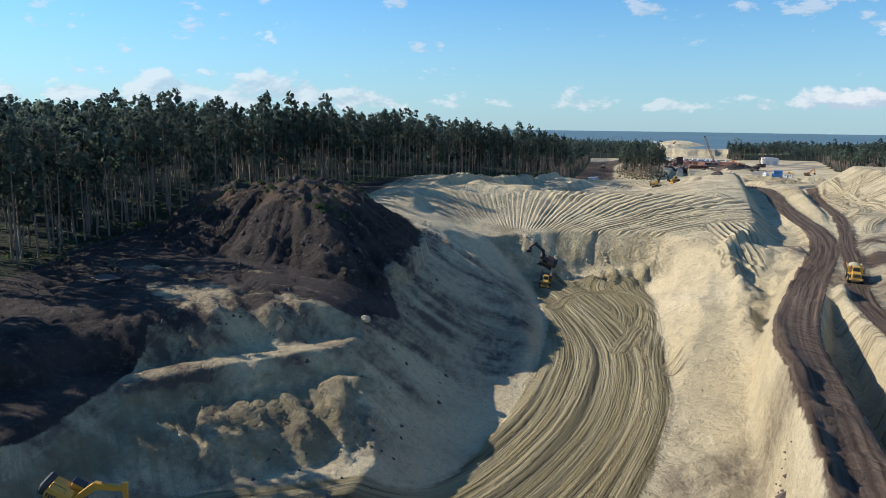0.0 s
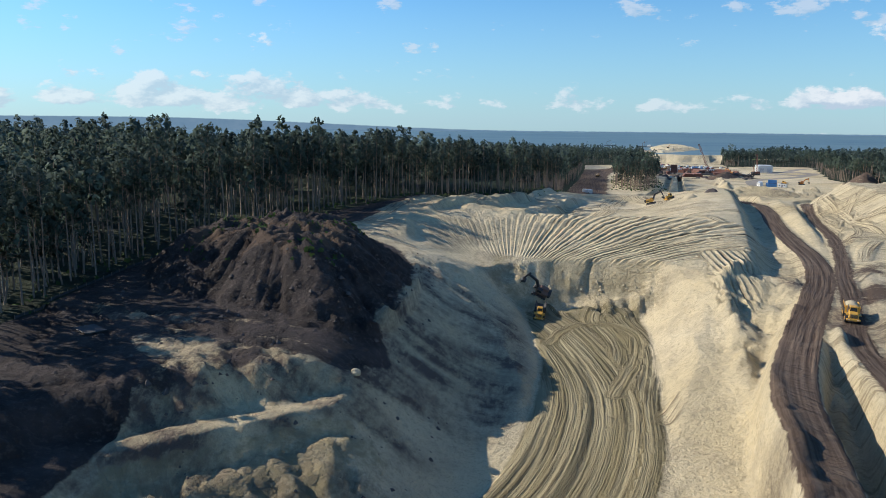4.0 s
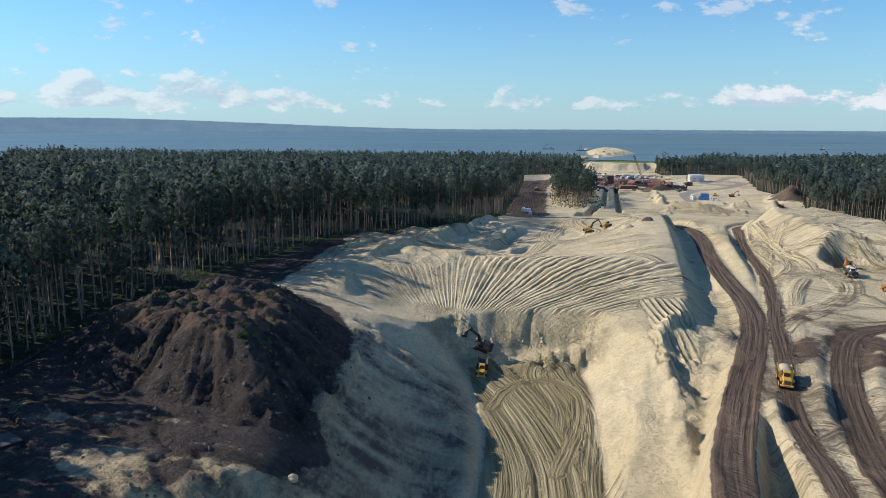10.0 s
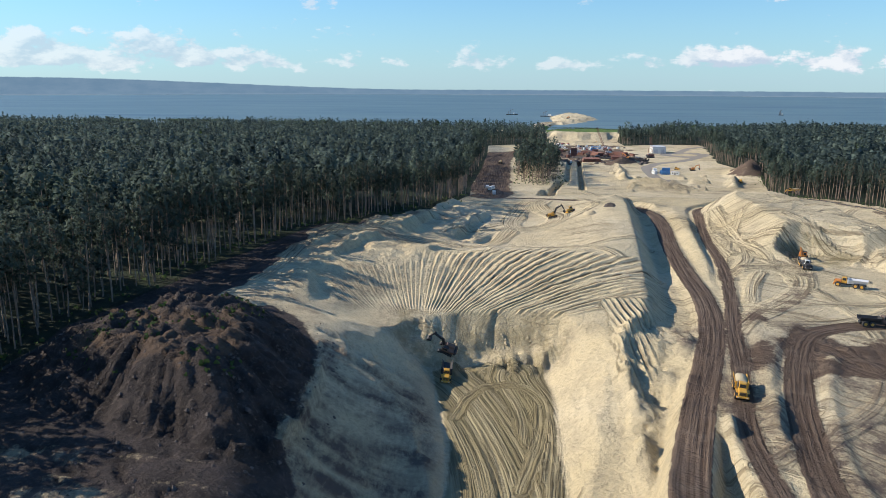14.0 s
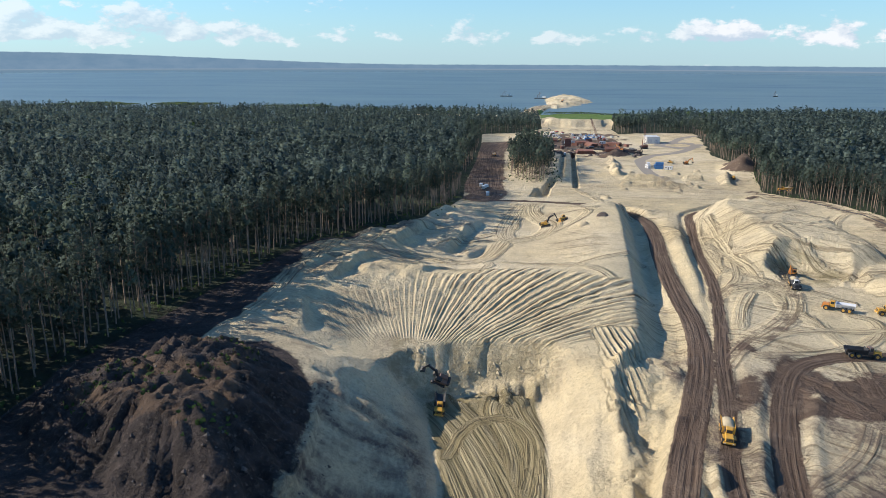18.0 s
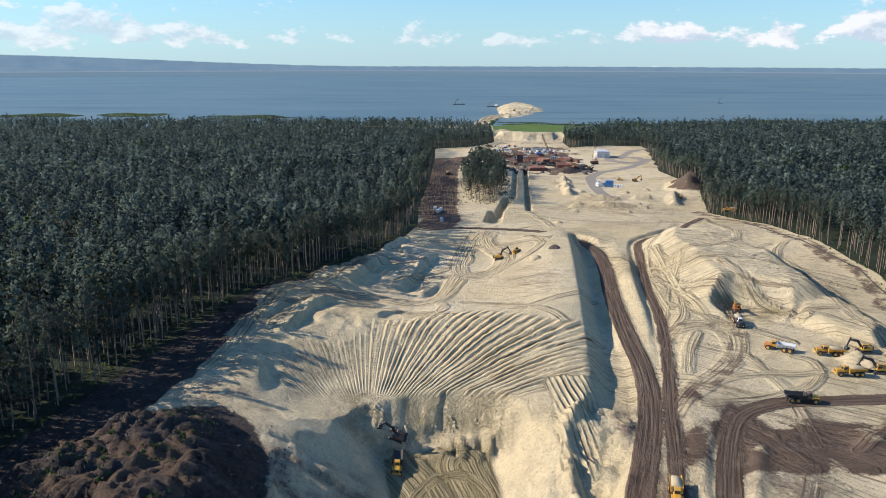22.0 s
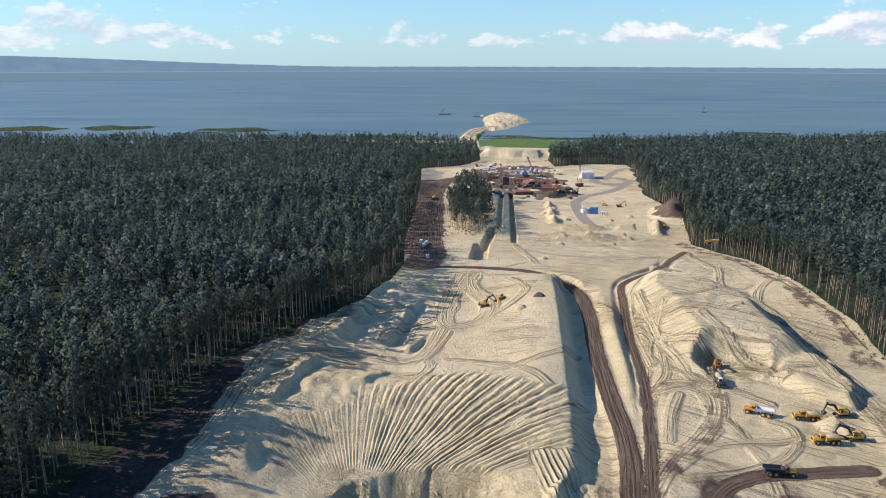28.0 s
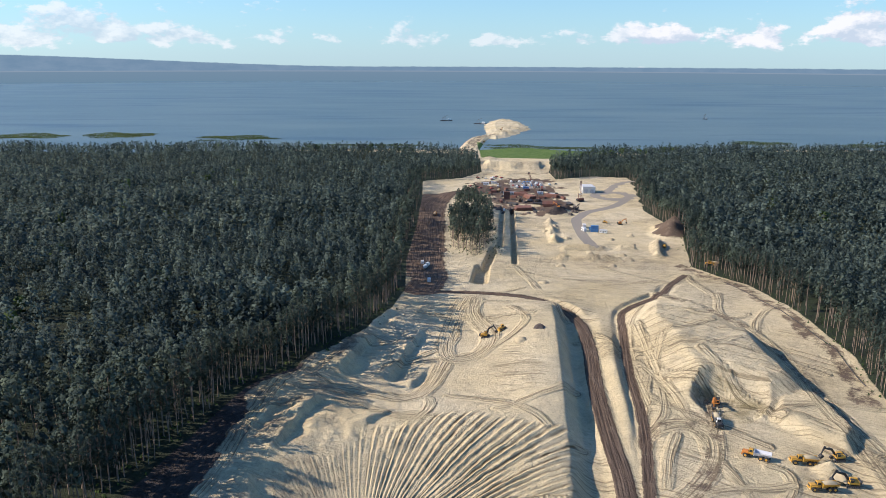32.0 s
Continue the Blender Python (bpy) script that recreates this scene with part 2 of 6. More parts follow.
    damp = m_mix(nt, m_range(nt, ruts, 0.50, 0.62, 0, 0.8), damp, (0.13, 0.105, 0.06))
    road = m_mix(nt, m_range(nt, ruts, 0.38, 0.62), (0.082, 0.056, 0.042), (0.185, 0.135, 0.10))
    road = m_mix(nt, m_range(nt, mid, 0.55, 0.75, 0, 0.5), road, (0.26, 0.20, 0.15))
    soil = m_mix(nt, m_range(nt, mid, 0.35, 0.65), (0.038, 0.033, 0.032), (0.088, 0.073, 0.069))
    soil = m_mix(nt, m_range(nt, grit, 0.55, 0.75, 0, 0.5), soil, (0.03, 0.024, 0.022))
    soil = m_mix(nt, m_range(nt, fine, 0.52, 0.7, 0, 0.7), soil, (0.15, 0.123, 0.11))
    moss = m_mix(nt, m_range(nt, mid, 0.35, 0.6), (0.024, 0.030, 0.022), (0.038, 0.052, 0.030))
    field = m_mix(nt, m_range(nt, mid, 0.4, 0.6), (0.085, 0.15, 0.035), (0.13, 0.19, 0.055))
    tar = m_mix(nt, fine, (0.27, 0.24, 0.205), (0.36, 0.325, 0.28))

    def edge(name, reach=0.35):
        # ragged border of a patch
        e = m_math(nt, "ADD", attr(name), m_math(nt, "ADD", m_math(nt, "MULTIPLY", m_math(nt, "SUBTRACT", mid, 0.5), reach * 2), m_math(nt, "MULTIPLY", m_math(nt, "SUBTRACT", fine, 0.5), reach)))
        return m_range(nt, e, 0.38, 0.62)

    sand = m_mix(nt, m_math(nt, "MULTIPLY", m_range(nt, marks, 0.22, 0.62), m_math(nt, "MULTIPLY", attr("loose"), 0.75)), sand, (0.25, 0.195, 0.12))
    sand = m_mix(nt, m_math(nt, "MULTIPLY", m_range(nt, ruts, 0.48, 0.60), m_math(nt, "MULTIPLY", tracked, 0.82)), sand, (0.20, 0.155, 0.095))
    crumbs = noise_node(nt, 0.55, 7, v, 0.75)
    scraped = nt.nodes.new("ShaderNodeMapping")
    scraped.inputs["Scale"].default_value = (0.9, 0.28, 0.5)
    scraped.inputs["Rotation"].default_value = (0, 0, 0.9)
    link(nt, v, scraped.inputs["Vector"])
    scrape = noise_node(nt, 1.0, 6, scraped.outputs[0], 0.7)
    patchy = m_math(nt, "ADD", m_math(nt, "MULTIPLY", mid, 0.7), m_math(nt, "ADD", m_math(nt, "MULTIPLY", crumbs, 0.7), m_math(nt, "MULTIPLY", scrape, 0.8)))
    grimy = m_math(nt, "MULTIPLY", attr("dirty"), m_range(nt, patchy, 0.95, 1.25, 0.4, 1.25), True)
    sand = m_mix(nt, grimy, sand, (0.165, 0.128, 0.105))
    # graded furrows: bumps, with the shade of their troughs painted in
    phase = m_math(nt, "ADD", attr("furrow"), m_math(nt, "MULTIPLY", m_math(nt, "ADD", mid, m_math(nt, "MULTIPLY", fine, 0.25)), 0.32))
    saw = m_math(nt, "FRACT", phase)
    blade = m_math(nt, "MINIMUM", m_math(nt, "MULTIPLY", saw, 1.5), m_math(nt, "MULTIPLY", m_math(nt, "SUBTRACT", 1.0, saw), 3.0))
    lane3 = nt.nodes.new("ShaderNodeCombineXYZ")
    link(nt, m_math(nt, "MULTIPLY", attr("furrow"), 0.83), lane3.inputs[0])
    link(nt, m_math(nt, "MULTIPLY", big, 6.0), lane3.inputs[1])
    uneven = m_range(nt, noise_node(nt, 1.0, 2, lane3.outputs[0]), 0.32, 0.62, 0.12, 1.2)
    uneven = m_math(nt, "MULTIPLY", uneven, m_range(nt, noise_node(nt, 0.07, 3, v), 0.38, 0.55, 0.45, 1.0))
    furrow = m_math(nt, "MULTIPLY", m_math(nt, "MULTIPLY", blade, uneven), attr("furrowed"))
    # trough shade put into the colour: dark brown where the blade profile is low
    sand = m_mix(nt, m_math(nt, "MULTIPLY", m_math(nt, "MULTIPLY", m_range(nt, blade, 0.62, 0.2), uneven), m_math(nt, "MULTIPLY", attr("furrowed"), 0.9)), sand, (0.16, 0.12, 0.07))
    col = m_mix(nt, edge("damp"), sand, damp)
    col = m_mix(nt, edge("soil", 0.6), col, soil)
    col = m_mix(nt, edge("road", 0.6), col, road)
    col = m_mix(nt, edge("moss"), col, moss)
    col = m_mix(nt, edge("field"), col, field)
    col = m_mix(nt, edge("tar", 0.1), col, tar)
    link(nt, col, p.inputs["Base Color"])
    p.inputs["Roughness"].default_value = 0.9
    h = m_math(nt, "MULTIPLY", m_math(nt, "MULTIPLY", ruts, tracked), m_range(nt, attr("road"), 0.0, 1.0, 2.4, 1.5))
    h = m_math(nt, "ADD", h, m_math(nt, "ADD", m_math(nt, "MULTIPLY", fine, 0.72), m_math(nt, "MULTIPLY", grit, 0.16)))
    loose = m_math(nt, "MULTIPLY", attr("loose"), m_math(nt, "SUBTRACT", 1.0, tracked, True))
    h = m_math(nt, "ADD", h, m_math(nt, "MULTIPLY", m_math(nt, "MULTIPLY", marks, loose), -1.1))
    h = m_math(nt, "ADD", h, m_math(nt, "MULTIPLY", furrow, 2.1))
    h = m_math(nt, "ADD", h, m_math(nt, "MULTIPLY", mid, 1.4))
    h = m_math(nt, "ADD", h, m_math(nt, "MULTIPLY", crumbs, m_math(nt, "ADD", 0.25, m_math(nt, "MULTIPLY", m_math(nt, "ADD", attr("soil"), attr("dirty"), True), 1.5))))
    b = nt.nodes.new("ShaderNodeBump")
    b.inputs["Strength"].default_value, b.inputs["Distance"].default_value = 0.9, 1.0
    link(nt, h, b.inputs["Height"])
    link(nt, b.outputs[0], p.inputs["Normal"])
    return m


def foliage_material(name, dark, light):
    m, p, nt = material(name)
    geo = nt.nodes.new("ShaderNodeNewGeometry")
    info = nt.nodes.new("ShaderNodeObjectInfo")
    v = position(nt)
    stand = noise_node(nt, 0.045, 3, v)
    tone = nt.nodes.new("ShaderNodeAttribute")
    tone.attribute_name = "tone"
    f = m_math(nt, "ADD", m_math(nt, "MULTIPLY", geo.outputs["Random Per Island"], 0.08), m_math(nt, "MULTIPLY", info.outputs["Random"], 0.2))
    f = m_math(nt, "ADD", f, m_math(nt, "MULTIPLY", tone.outputs["Fac"], 0.68))
    f = m_math(nt, "ADD", f, m_range(nt, stand, 0.35, 0.65, -0.2, 0.26), True)
    link(nt, m_mix(nt, f, dark, light), p.inputs["Base Color"])
    p.inputs["Roughness"].default_value = 0.9
    p.inputs["Specular IOR Level"].default_value = 0.2
    thin = nt.nodes.new("ShaderNodeBsdfTranslucent")
    link(nt, m_mix(nt, f, dark, light), thin.inputs[0])
    both = nt.nodes.new("ShaderNodeMixShader")
    both.inputs[0].default_value = 0.38
    link(nt, p.outputs[0], both.inputs[1])
    link(nt, thin.outputs[0], both.inputs[2])
    link(nt, both.outputs[0], nt.nodes["Material Output"].inputs[0])
    return m


def bark_material():
    m, p, nt = material("pine_bark")
    v = position(nt)
    n = noise_node(nt, 0.6, 5, v)
    grain = noise_node(nt, 9.0, 4, v)
    c = m_mix(nt, m_range(nt, n, 0.35, 0.65), (0.15, 0.12, 0.10), (0.30, 0.225, 0.165))
    link(nt, m_mix(nt, m_range(nt, grain, 0.5, 0.7, 0, 0.5), c, (0.07, 0.05, 0.04)), p.inputs["Base Color"])
    p.inputs["Roughness"].default_value = 0.9
    return m


def water_material():
    m, p, nt = material("lagoon_water")
    v = position(nt)
    mp = nt.nodes.new("ShaderNodeMapping")
    mp.inputs["Scale"].default_value = (0.35, 1.0, 1.0)
    link(nt, v, mp.inputs["Vector"])
    patch = noise_node(nt, 0.006, 4, mp.outputs[0])
    wave = noise_node(nt, 0.25, 5, mp.outputs[0], 0.7)
    c = m_mix(nt, m_range(nt, patch, 0.4, 0.62), (0.095, 0.155, 0.18), (0.13, 0.19, 0.205))
    # still streaks of darker water
    mp2 = nt.nodes.new("ShaderNodeMapping")
    mp2.inputs["Scale"].default_value = (0.0016, 0.012, 1.0)
    link(nt, v, mp2.inputs["Vector"])
    calm = noise_node(nt, 1.0, 3, mp2.outputs[0])
    c = m_mix(nt, m_range(nt, calm, 0.57, 0.66, 0, 0.75), c, (0.05, 0.10, 0.15))
    link(nt, c, p.inputs["Base Color"])
    p.inputs["Roughness"].default_value = 0.42
    p.inputs["IOR"].default_value = 1.33
    p.inputs["Specular IOR Level"].default_value = 0.32
    b = nt.nodes.new("ShaderNodeBump")
    b.inputs["Strength"].default_value, b.inputs["Distance"].default_value = 0.55, 0.5
    link(nt, wave, b.inputs["Height"])
    link(nt, b.outputs[0], p.inputs["Normal"])
    return m


M_GROUND, M_BARK, M_WATER = ground_material(), bark_material(), water_material()
M_PINE = foliage_material("pine_needles", (0.028, 0.047, 0.048), (0.144, 0.187, 0.140))
# same needles farther off: haze and sunlit tops put into a lighter, bluer colour
M_PINE_FAR = foliage_material("far_pine_needles", (0.028, 0.048, 0.053), (0.146, 0.192, 0.160))
M_LEAF = foliage_material("broad_leaves", (0.055, 0.09, 0.03), (0.12, 0.18, 0.06))
M_REED = foliage_material("reed_leaves", (0.085, 0.13, 0.05), (0.19, 0.22, 0.10))
M_YELLOW = simple("machine_yellow", (0.62, 0.33, 0.03), 0.45, 0, 3, 0.3)
M_ORANGE = simple("machine_orange", (0.60, 0.22, 0.03), 0.45, 0, 3, 0.3)
M_WHITE = simple("white_paint", (0.75, 0.75, 0.72), 0.45, 0, 2, 0.15)
M_GREY = simple("grey_steel", (0.20, 0.20, 0.21), 0.5, 0.3, 3, 0.3)
M_DARK = simple("black_steel", (0.03, 0.03, 0.032), 0.6, 0.2, 3, 0.3)
M_RUBBER = simple("rubber", (0.022, 0.021, 0.02), 0.85, 0, 6, 0.4, 0.01)
M_GLASS = simple("cab_glass", (0.02, 0.03, 0.035), 0.12, 0, 1, 0.1)
M_RUST = simple("rusty_steel", (0.20, 0.075, 0.045), 0.8, 0.1, 2, 0.4)
M_RED = simple("red_paint", (0.42, 0.06, 0.04), 0.5, 0, 2, 0.3)
M_BLUE = simple("blue_paint", (0.06, 0.22, 0.48), 0.5, 0, 2, 0.2)
M_BROWNM = simple("brown_paint", (0.16, 0.09, 0.06), 0.55, 0, 2, 0.3)
M_SAND = simple("loose_sand", (0.46, 0.38, 0.24), 0.95, 0, 2, 0.3, 0.08)
M_EARTH = simple("dark_earth", (0.07, 0.05, 0.04), 0.95, 0, 1.5, 0.4, 0.15)
M_PALE = simple("pale_metal_sheet", (0.62, 0.63, 0.65), 0.5, 0.1, 1, 0.15)
M_WOOD = simple("weathered_wood", (0.24, 0.17, 0.11), 0.85, 0, 3, 0.3)
M_LAMP = simple("lamp_glass", (0.7, 0.68, 0.6), 0.2, 0, 1, 0.1)

# ---- ground: one sheet ----
rng = np.random.default_rng(7)
TABLE = rng.random((256, 256))


def lattice(x, y):
    xi, yi = np.floor(x).astype(int), np.floor(y).astype(int)
    u, v = x - xi, y - yi
    u, v = u * u * (3 - 2 * u), v * v * (3 - 2 * v)
    a, b = TABLE[xi & 255, yi & 255], TABLE[(xi + 1) & 255, yi & 255]
    c, d = TABLE[xi & 255, (yi + 1) & 255], TABLE[(xi + 1) & 255, (yi + 1) & 255]
    return (a * (1 - u) + b * u) * (1 - v) + (c * (1 - u) + d * u) * v - 0.5


def fbm(x, y, size, octaves=4, keep=0.5):
    out, amp = 0.0, 1.0
    for k in range(octaves):
        out = out + amp * lattice(x / size + 17.3 * k, y / size + 41.7 * k)
        size, amp = size / 2.1, amp * keep
    return out


def sstep(a, b, v):
    t = np.clip((v - a) / (b - a), 0, 1)
    return t * t * (3 - 2 * t)


def to_line(x, y, pts):
    """Distance, signed side (right is positive), length along a line of points."""
    best, side, along = np.full(x.shape, 1e9), np.zeros(x.shape), np.zeros(x.shape)
    run = 0.0
    for (ax, ay), (bx, by) in zip(pts[:-1], pts[1:]):
        ex, ey = bx - ax, by - ay
        n = math.hypot(ex, ey)
        t = np.clip(((x - ax) * ex + (y - ay) * ey) / n / n, 0, 1)
        dx, dy = x - ax - t * ex, y - ay - t * ey
        d = np.hypot(dx, dy)
        near = d < best
        best = np.where(near, d, best)
        side = np.where(near, np.sign(dx * ey - dy * ex) * d, side)
        along = np.where(near, run + t * n, along)
        run += n
    return best, side, along


def curve(pts, per=6):
    """A rounded line through points."""
    p = [Vector((*q, 0)) for q in pts]
    p = [p[0] * 2 - p[1]] + p + [p[-1] * 2 - p[-2]]
    out = []
    for i in range(1, len(p) - 2):
        for k in range(per):
            t = k / per
            a, b, c, d = p[i - 1:i + 3]
            q = 0.5 * (2 * b + (c - a) * t + (2 * a - 5 * b + 4 * c - d) * t * t + (3 * b - a - 3 * c + d) * t ** 3)
            out.append((q.x, q.y))
    return out + [pts[-1]]


def inside(x, y, poly):
    """Signed distance to a closed outline, positive inside."""
    d, _, _ = to_line(x, y, list(poly) + [poly[0]])
    hit = np.zeros(x.shape, bool)
    for (ax, ay), (bx, by) in zip(poly, list(poly[1:]) + [poly[0]]):
        if ay != by:
            hit ^= ((ay > y) != (by > y)) & (x < (bx - ax) * (y - ay) / (by - ay) + ax)
    return np.where(hit, d, -d)


PIT = curve([(-19, 166), (-15, 146), (-11, 122), (-11.5, 95), (-14.5, 78), (-20.5, 62), (-34, 53), (-45, 46), (-50, 30), (-50, -30),
             (0, -30), (1, 40), (4, 60), (8, 75), (11, 96), (11, 128), (9.5, 166), (-5, 171)], 3)
ROAD_A = curve([(16.5, 10), (22, 45), (23.2, 57), (24.5, 70), (26.4, 89), (30, 105), (36.9, 128), (43.6, 148.5), (50.8, 173), (55, 198), (56.8, 231), (60, 268), (64.6, 304), (66, 337), (59, 366),
                (46, 383), (26, 391), (0, 394), (-12, 396)], 4)
ROAD_B = curve([(38, 72), (41, 95), (41.6, 107), (43, 119), (47, 135.5), (51.2, 152), (56, 173), (61, 192), (66.3, 215), (71.5, 242), (76.3, 280), (83.6, 322), (89.5, 350), (100, 367), (120, 388), (133, 413), (150, 440)], 4)
ROAD_C = curve([(45.5, 75), (48, 94), (49.4, 103.5), (52.3, 115.7), (56.5, 131), (64.4, 153), (72.8, 169), (82, 175.5), (92, 178), (118, 180)], 4)
ROAD_D = curve([(118, 388), (130, 366), (138, 348), (143, 322), (144.5, 284), (141, 252), (137, 219), (134, 198), (132, 180)], 4)
EDGE = curve([(31, 172), (37.5, 190), (41.5, 224), (47.5, 281), (52.5, 330), (54, 350)], 4)
RIDGE = curve([(-30, 210), (-10, 219), (12, 224), (34, 232), (42, 262), (46, 300), (50, 345)], 4)
CREST = curve([(34, 176), (27, 160), (26, 135), (23.8, 105), (22.6, 80), (20.8, 58), (17, 40), (12, 15)], 4)
PILE = curve([(-97, 121), (-88, 108), (-74, 100), (-56, 95), (-43, 96), (-38, 107), (-38.5, 127), (-44, 146), (-57, 158), (-79, 152)], 3)
BENCH = curve([(-60, 54), (-53, 61), (-47, 66), (-38, 74), (-31, 79), (-24, 80.5), (-17, 79)], 4)
BROW_Y, BROW_X = [20, 38, 62, 71, 80, 88, 98], [-56.5, -57, -58, -62, -69, -79, -95]
MOUND = [(97, 320), (99, 296), (98, 262), (98, 253), (108, 248), (118, 254), (129, 257), (131, 303), (119, 338), (104, 343)]
BANK = [(119, 236), (129, 258), (138, 250), (137, 225), (131, 216), (124, 224)]
FOREST_L = [(-88, -60), (-104, 20), (-102, 45), (-95, 66), (-95, 86), (-99, 110), (-100, 140), (-92, 165), (-88, 184), (-81, 212), (-74, 245), (-60, 270), (-46, 301), (-29, 343), (-23, 398), (-27, 488), (-24, 593), (-23, 736), (-25, 830), (20, 850),
            (45, 900), (48, 1010), (20, 1075), (-300, 1120), (-900, 1130), (-900, -60)]
FOREST_R = [(150, 180), (161, 240), (174, 291), (176, 348), (177, 410), (163, 469), (187, 568), (181, 658), (203, 780), (213, 850), (176, 862), (150, 850), (128, 838), (128, 900), (152, 1000),
            (240, 1060), (420, 1110), (1000, 1130), (1000, 180)]
CLUMP = [(4, 530), (22, 492), (38, 533), (44, 620), (43, 656), (14, 684), (5, 600)]
PATH_L = curve([(-12, 396), (-8, 436), (-10, 490), (-9, 594), (-7, 690), (10, 745), (40, 770), (70, 790)], 4)
HAUL = curve([(-24, 166), (-13, 150), (-3, 118), (-2, 94), (-7, 74), (-18, 56), (-40, 40)], 4)
HAUL_2 = curve([(2, 163), (7, 140), (4.5, 110), (4, 88), (-2, 66), (-10, 45)], 4)
LOOP = curve([(67, 219), (69, 225), (77, 232.5), (86, 233), (90.3, 225), (86.5, 211), (76.7, 197), (64, 183), (55.5, 170)], 4)
DIG = curve([(99, 250), (93.5, 230), (87.5, 211), (77, 195), (64, 181)], 4)
TRACK_P = curve([(12, 380), (5, 340), (1, 305), (4, 291), (16, 296), (22, 318), (15, 350), (18, 378)], 4)
TRACK_Q = curve([(2, 292), (-6, 262), (-14, 252), (-34, 256), (-52, 252)], 4)

TRACKS = [curve(t, 5) for t in (
    [(69, 225), (84, 230), (87, 216), (79, 200), (66, 187), (57, 177)], [(105, 196), (97, 194), (79, 192), (60, 179), (52, 167)],
    [(102, 206), (106, 202), (104, 194), (96, 185), (83, 179), (66, 175)], [(96, 243), (91, 226), (89, 216)], [(70, 321), (78, 296), (85, 271), (87, 238)],
    [(138, 316), (134, 243), (134, 204)], [(146, 308), (142, 246), (143, 216)], [(90, 325), (86, 274), (80, 243), (70, 228)],
    [(-78, 163), (-70, 182), (-66, 211), (-63, 249), (-56, 286)], [(-75, 163), (-67, 182), (-63, 211), (-60, 249), (-53, 280)], [(-34, 255), (-5, 251), (-13, 215), (-21, 195)], [(-39, 188), (-22, 197), (-7, 211)],
    [(33, 355), (39, 327), (23, 302), (0, 296), (6, 340), (9, 363)], [(60, 340), (52, 362), (30, 372), (10, 376)], [(100, 350), (88, 330), (80, 290), (76, 250)])]
PIT_TURNS = [curve(t, 5) for t in ([(-11, 140), (-8, 152), (-2, 159), (4, 157), (8, 148), (7, 132), (3, 112)],)]
trk = np.random.default_rng(77)
for k in range(46):
    x0, x1, y0, y1 = ((66, 148, 150, 350), (-58, 20, 225, 360), (40, 72, 100, 340), (40, 160, 400, 470))[(0, 0, 1, 2, 0, 1, 3)[k % 7]]
    a, bend_by, q = trk.uniform(0, 6.28), trk.normal(0, 0.10), [(trk.uniform(x0, x1), trk.uniform(y0, y1))]
    for j in range(int(trk.integers(4, 9))):
        q.append((q[-1][0] + 8 * math.cos(a), q[-1][1] + 8 * math.sin(a)))
        a += bend_by + trk.normal(0, 0.05)
    TRACKS.append(curve(q, 3))


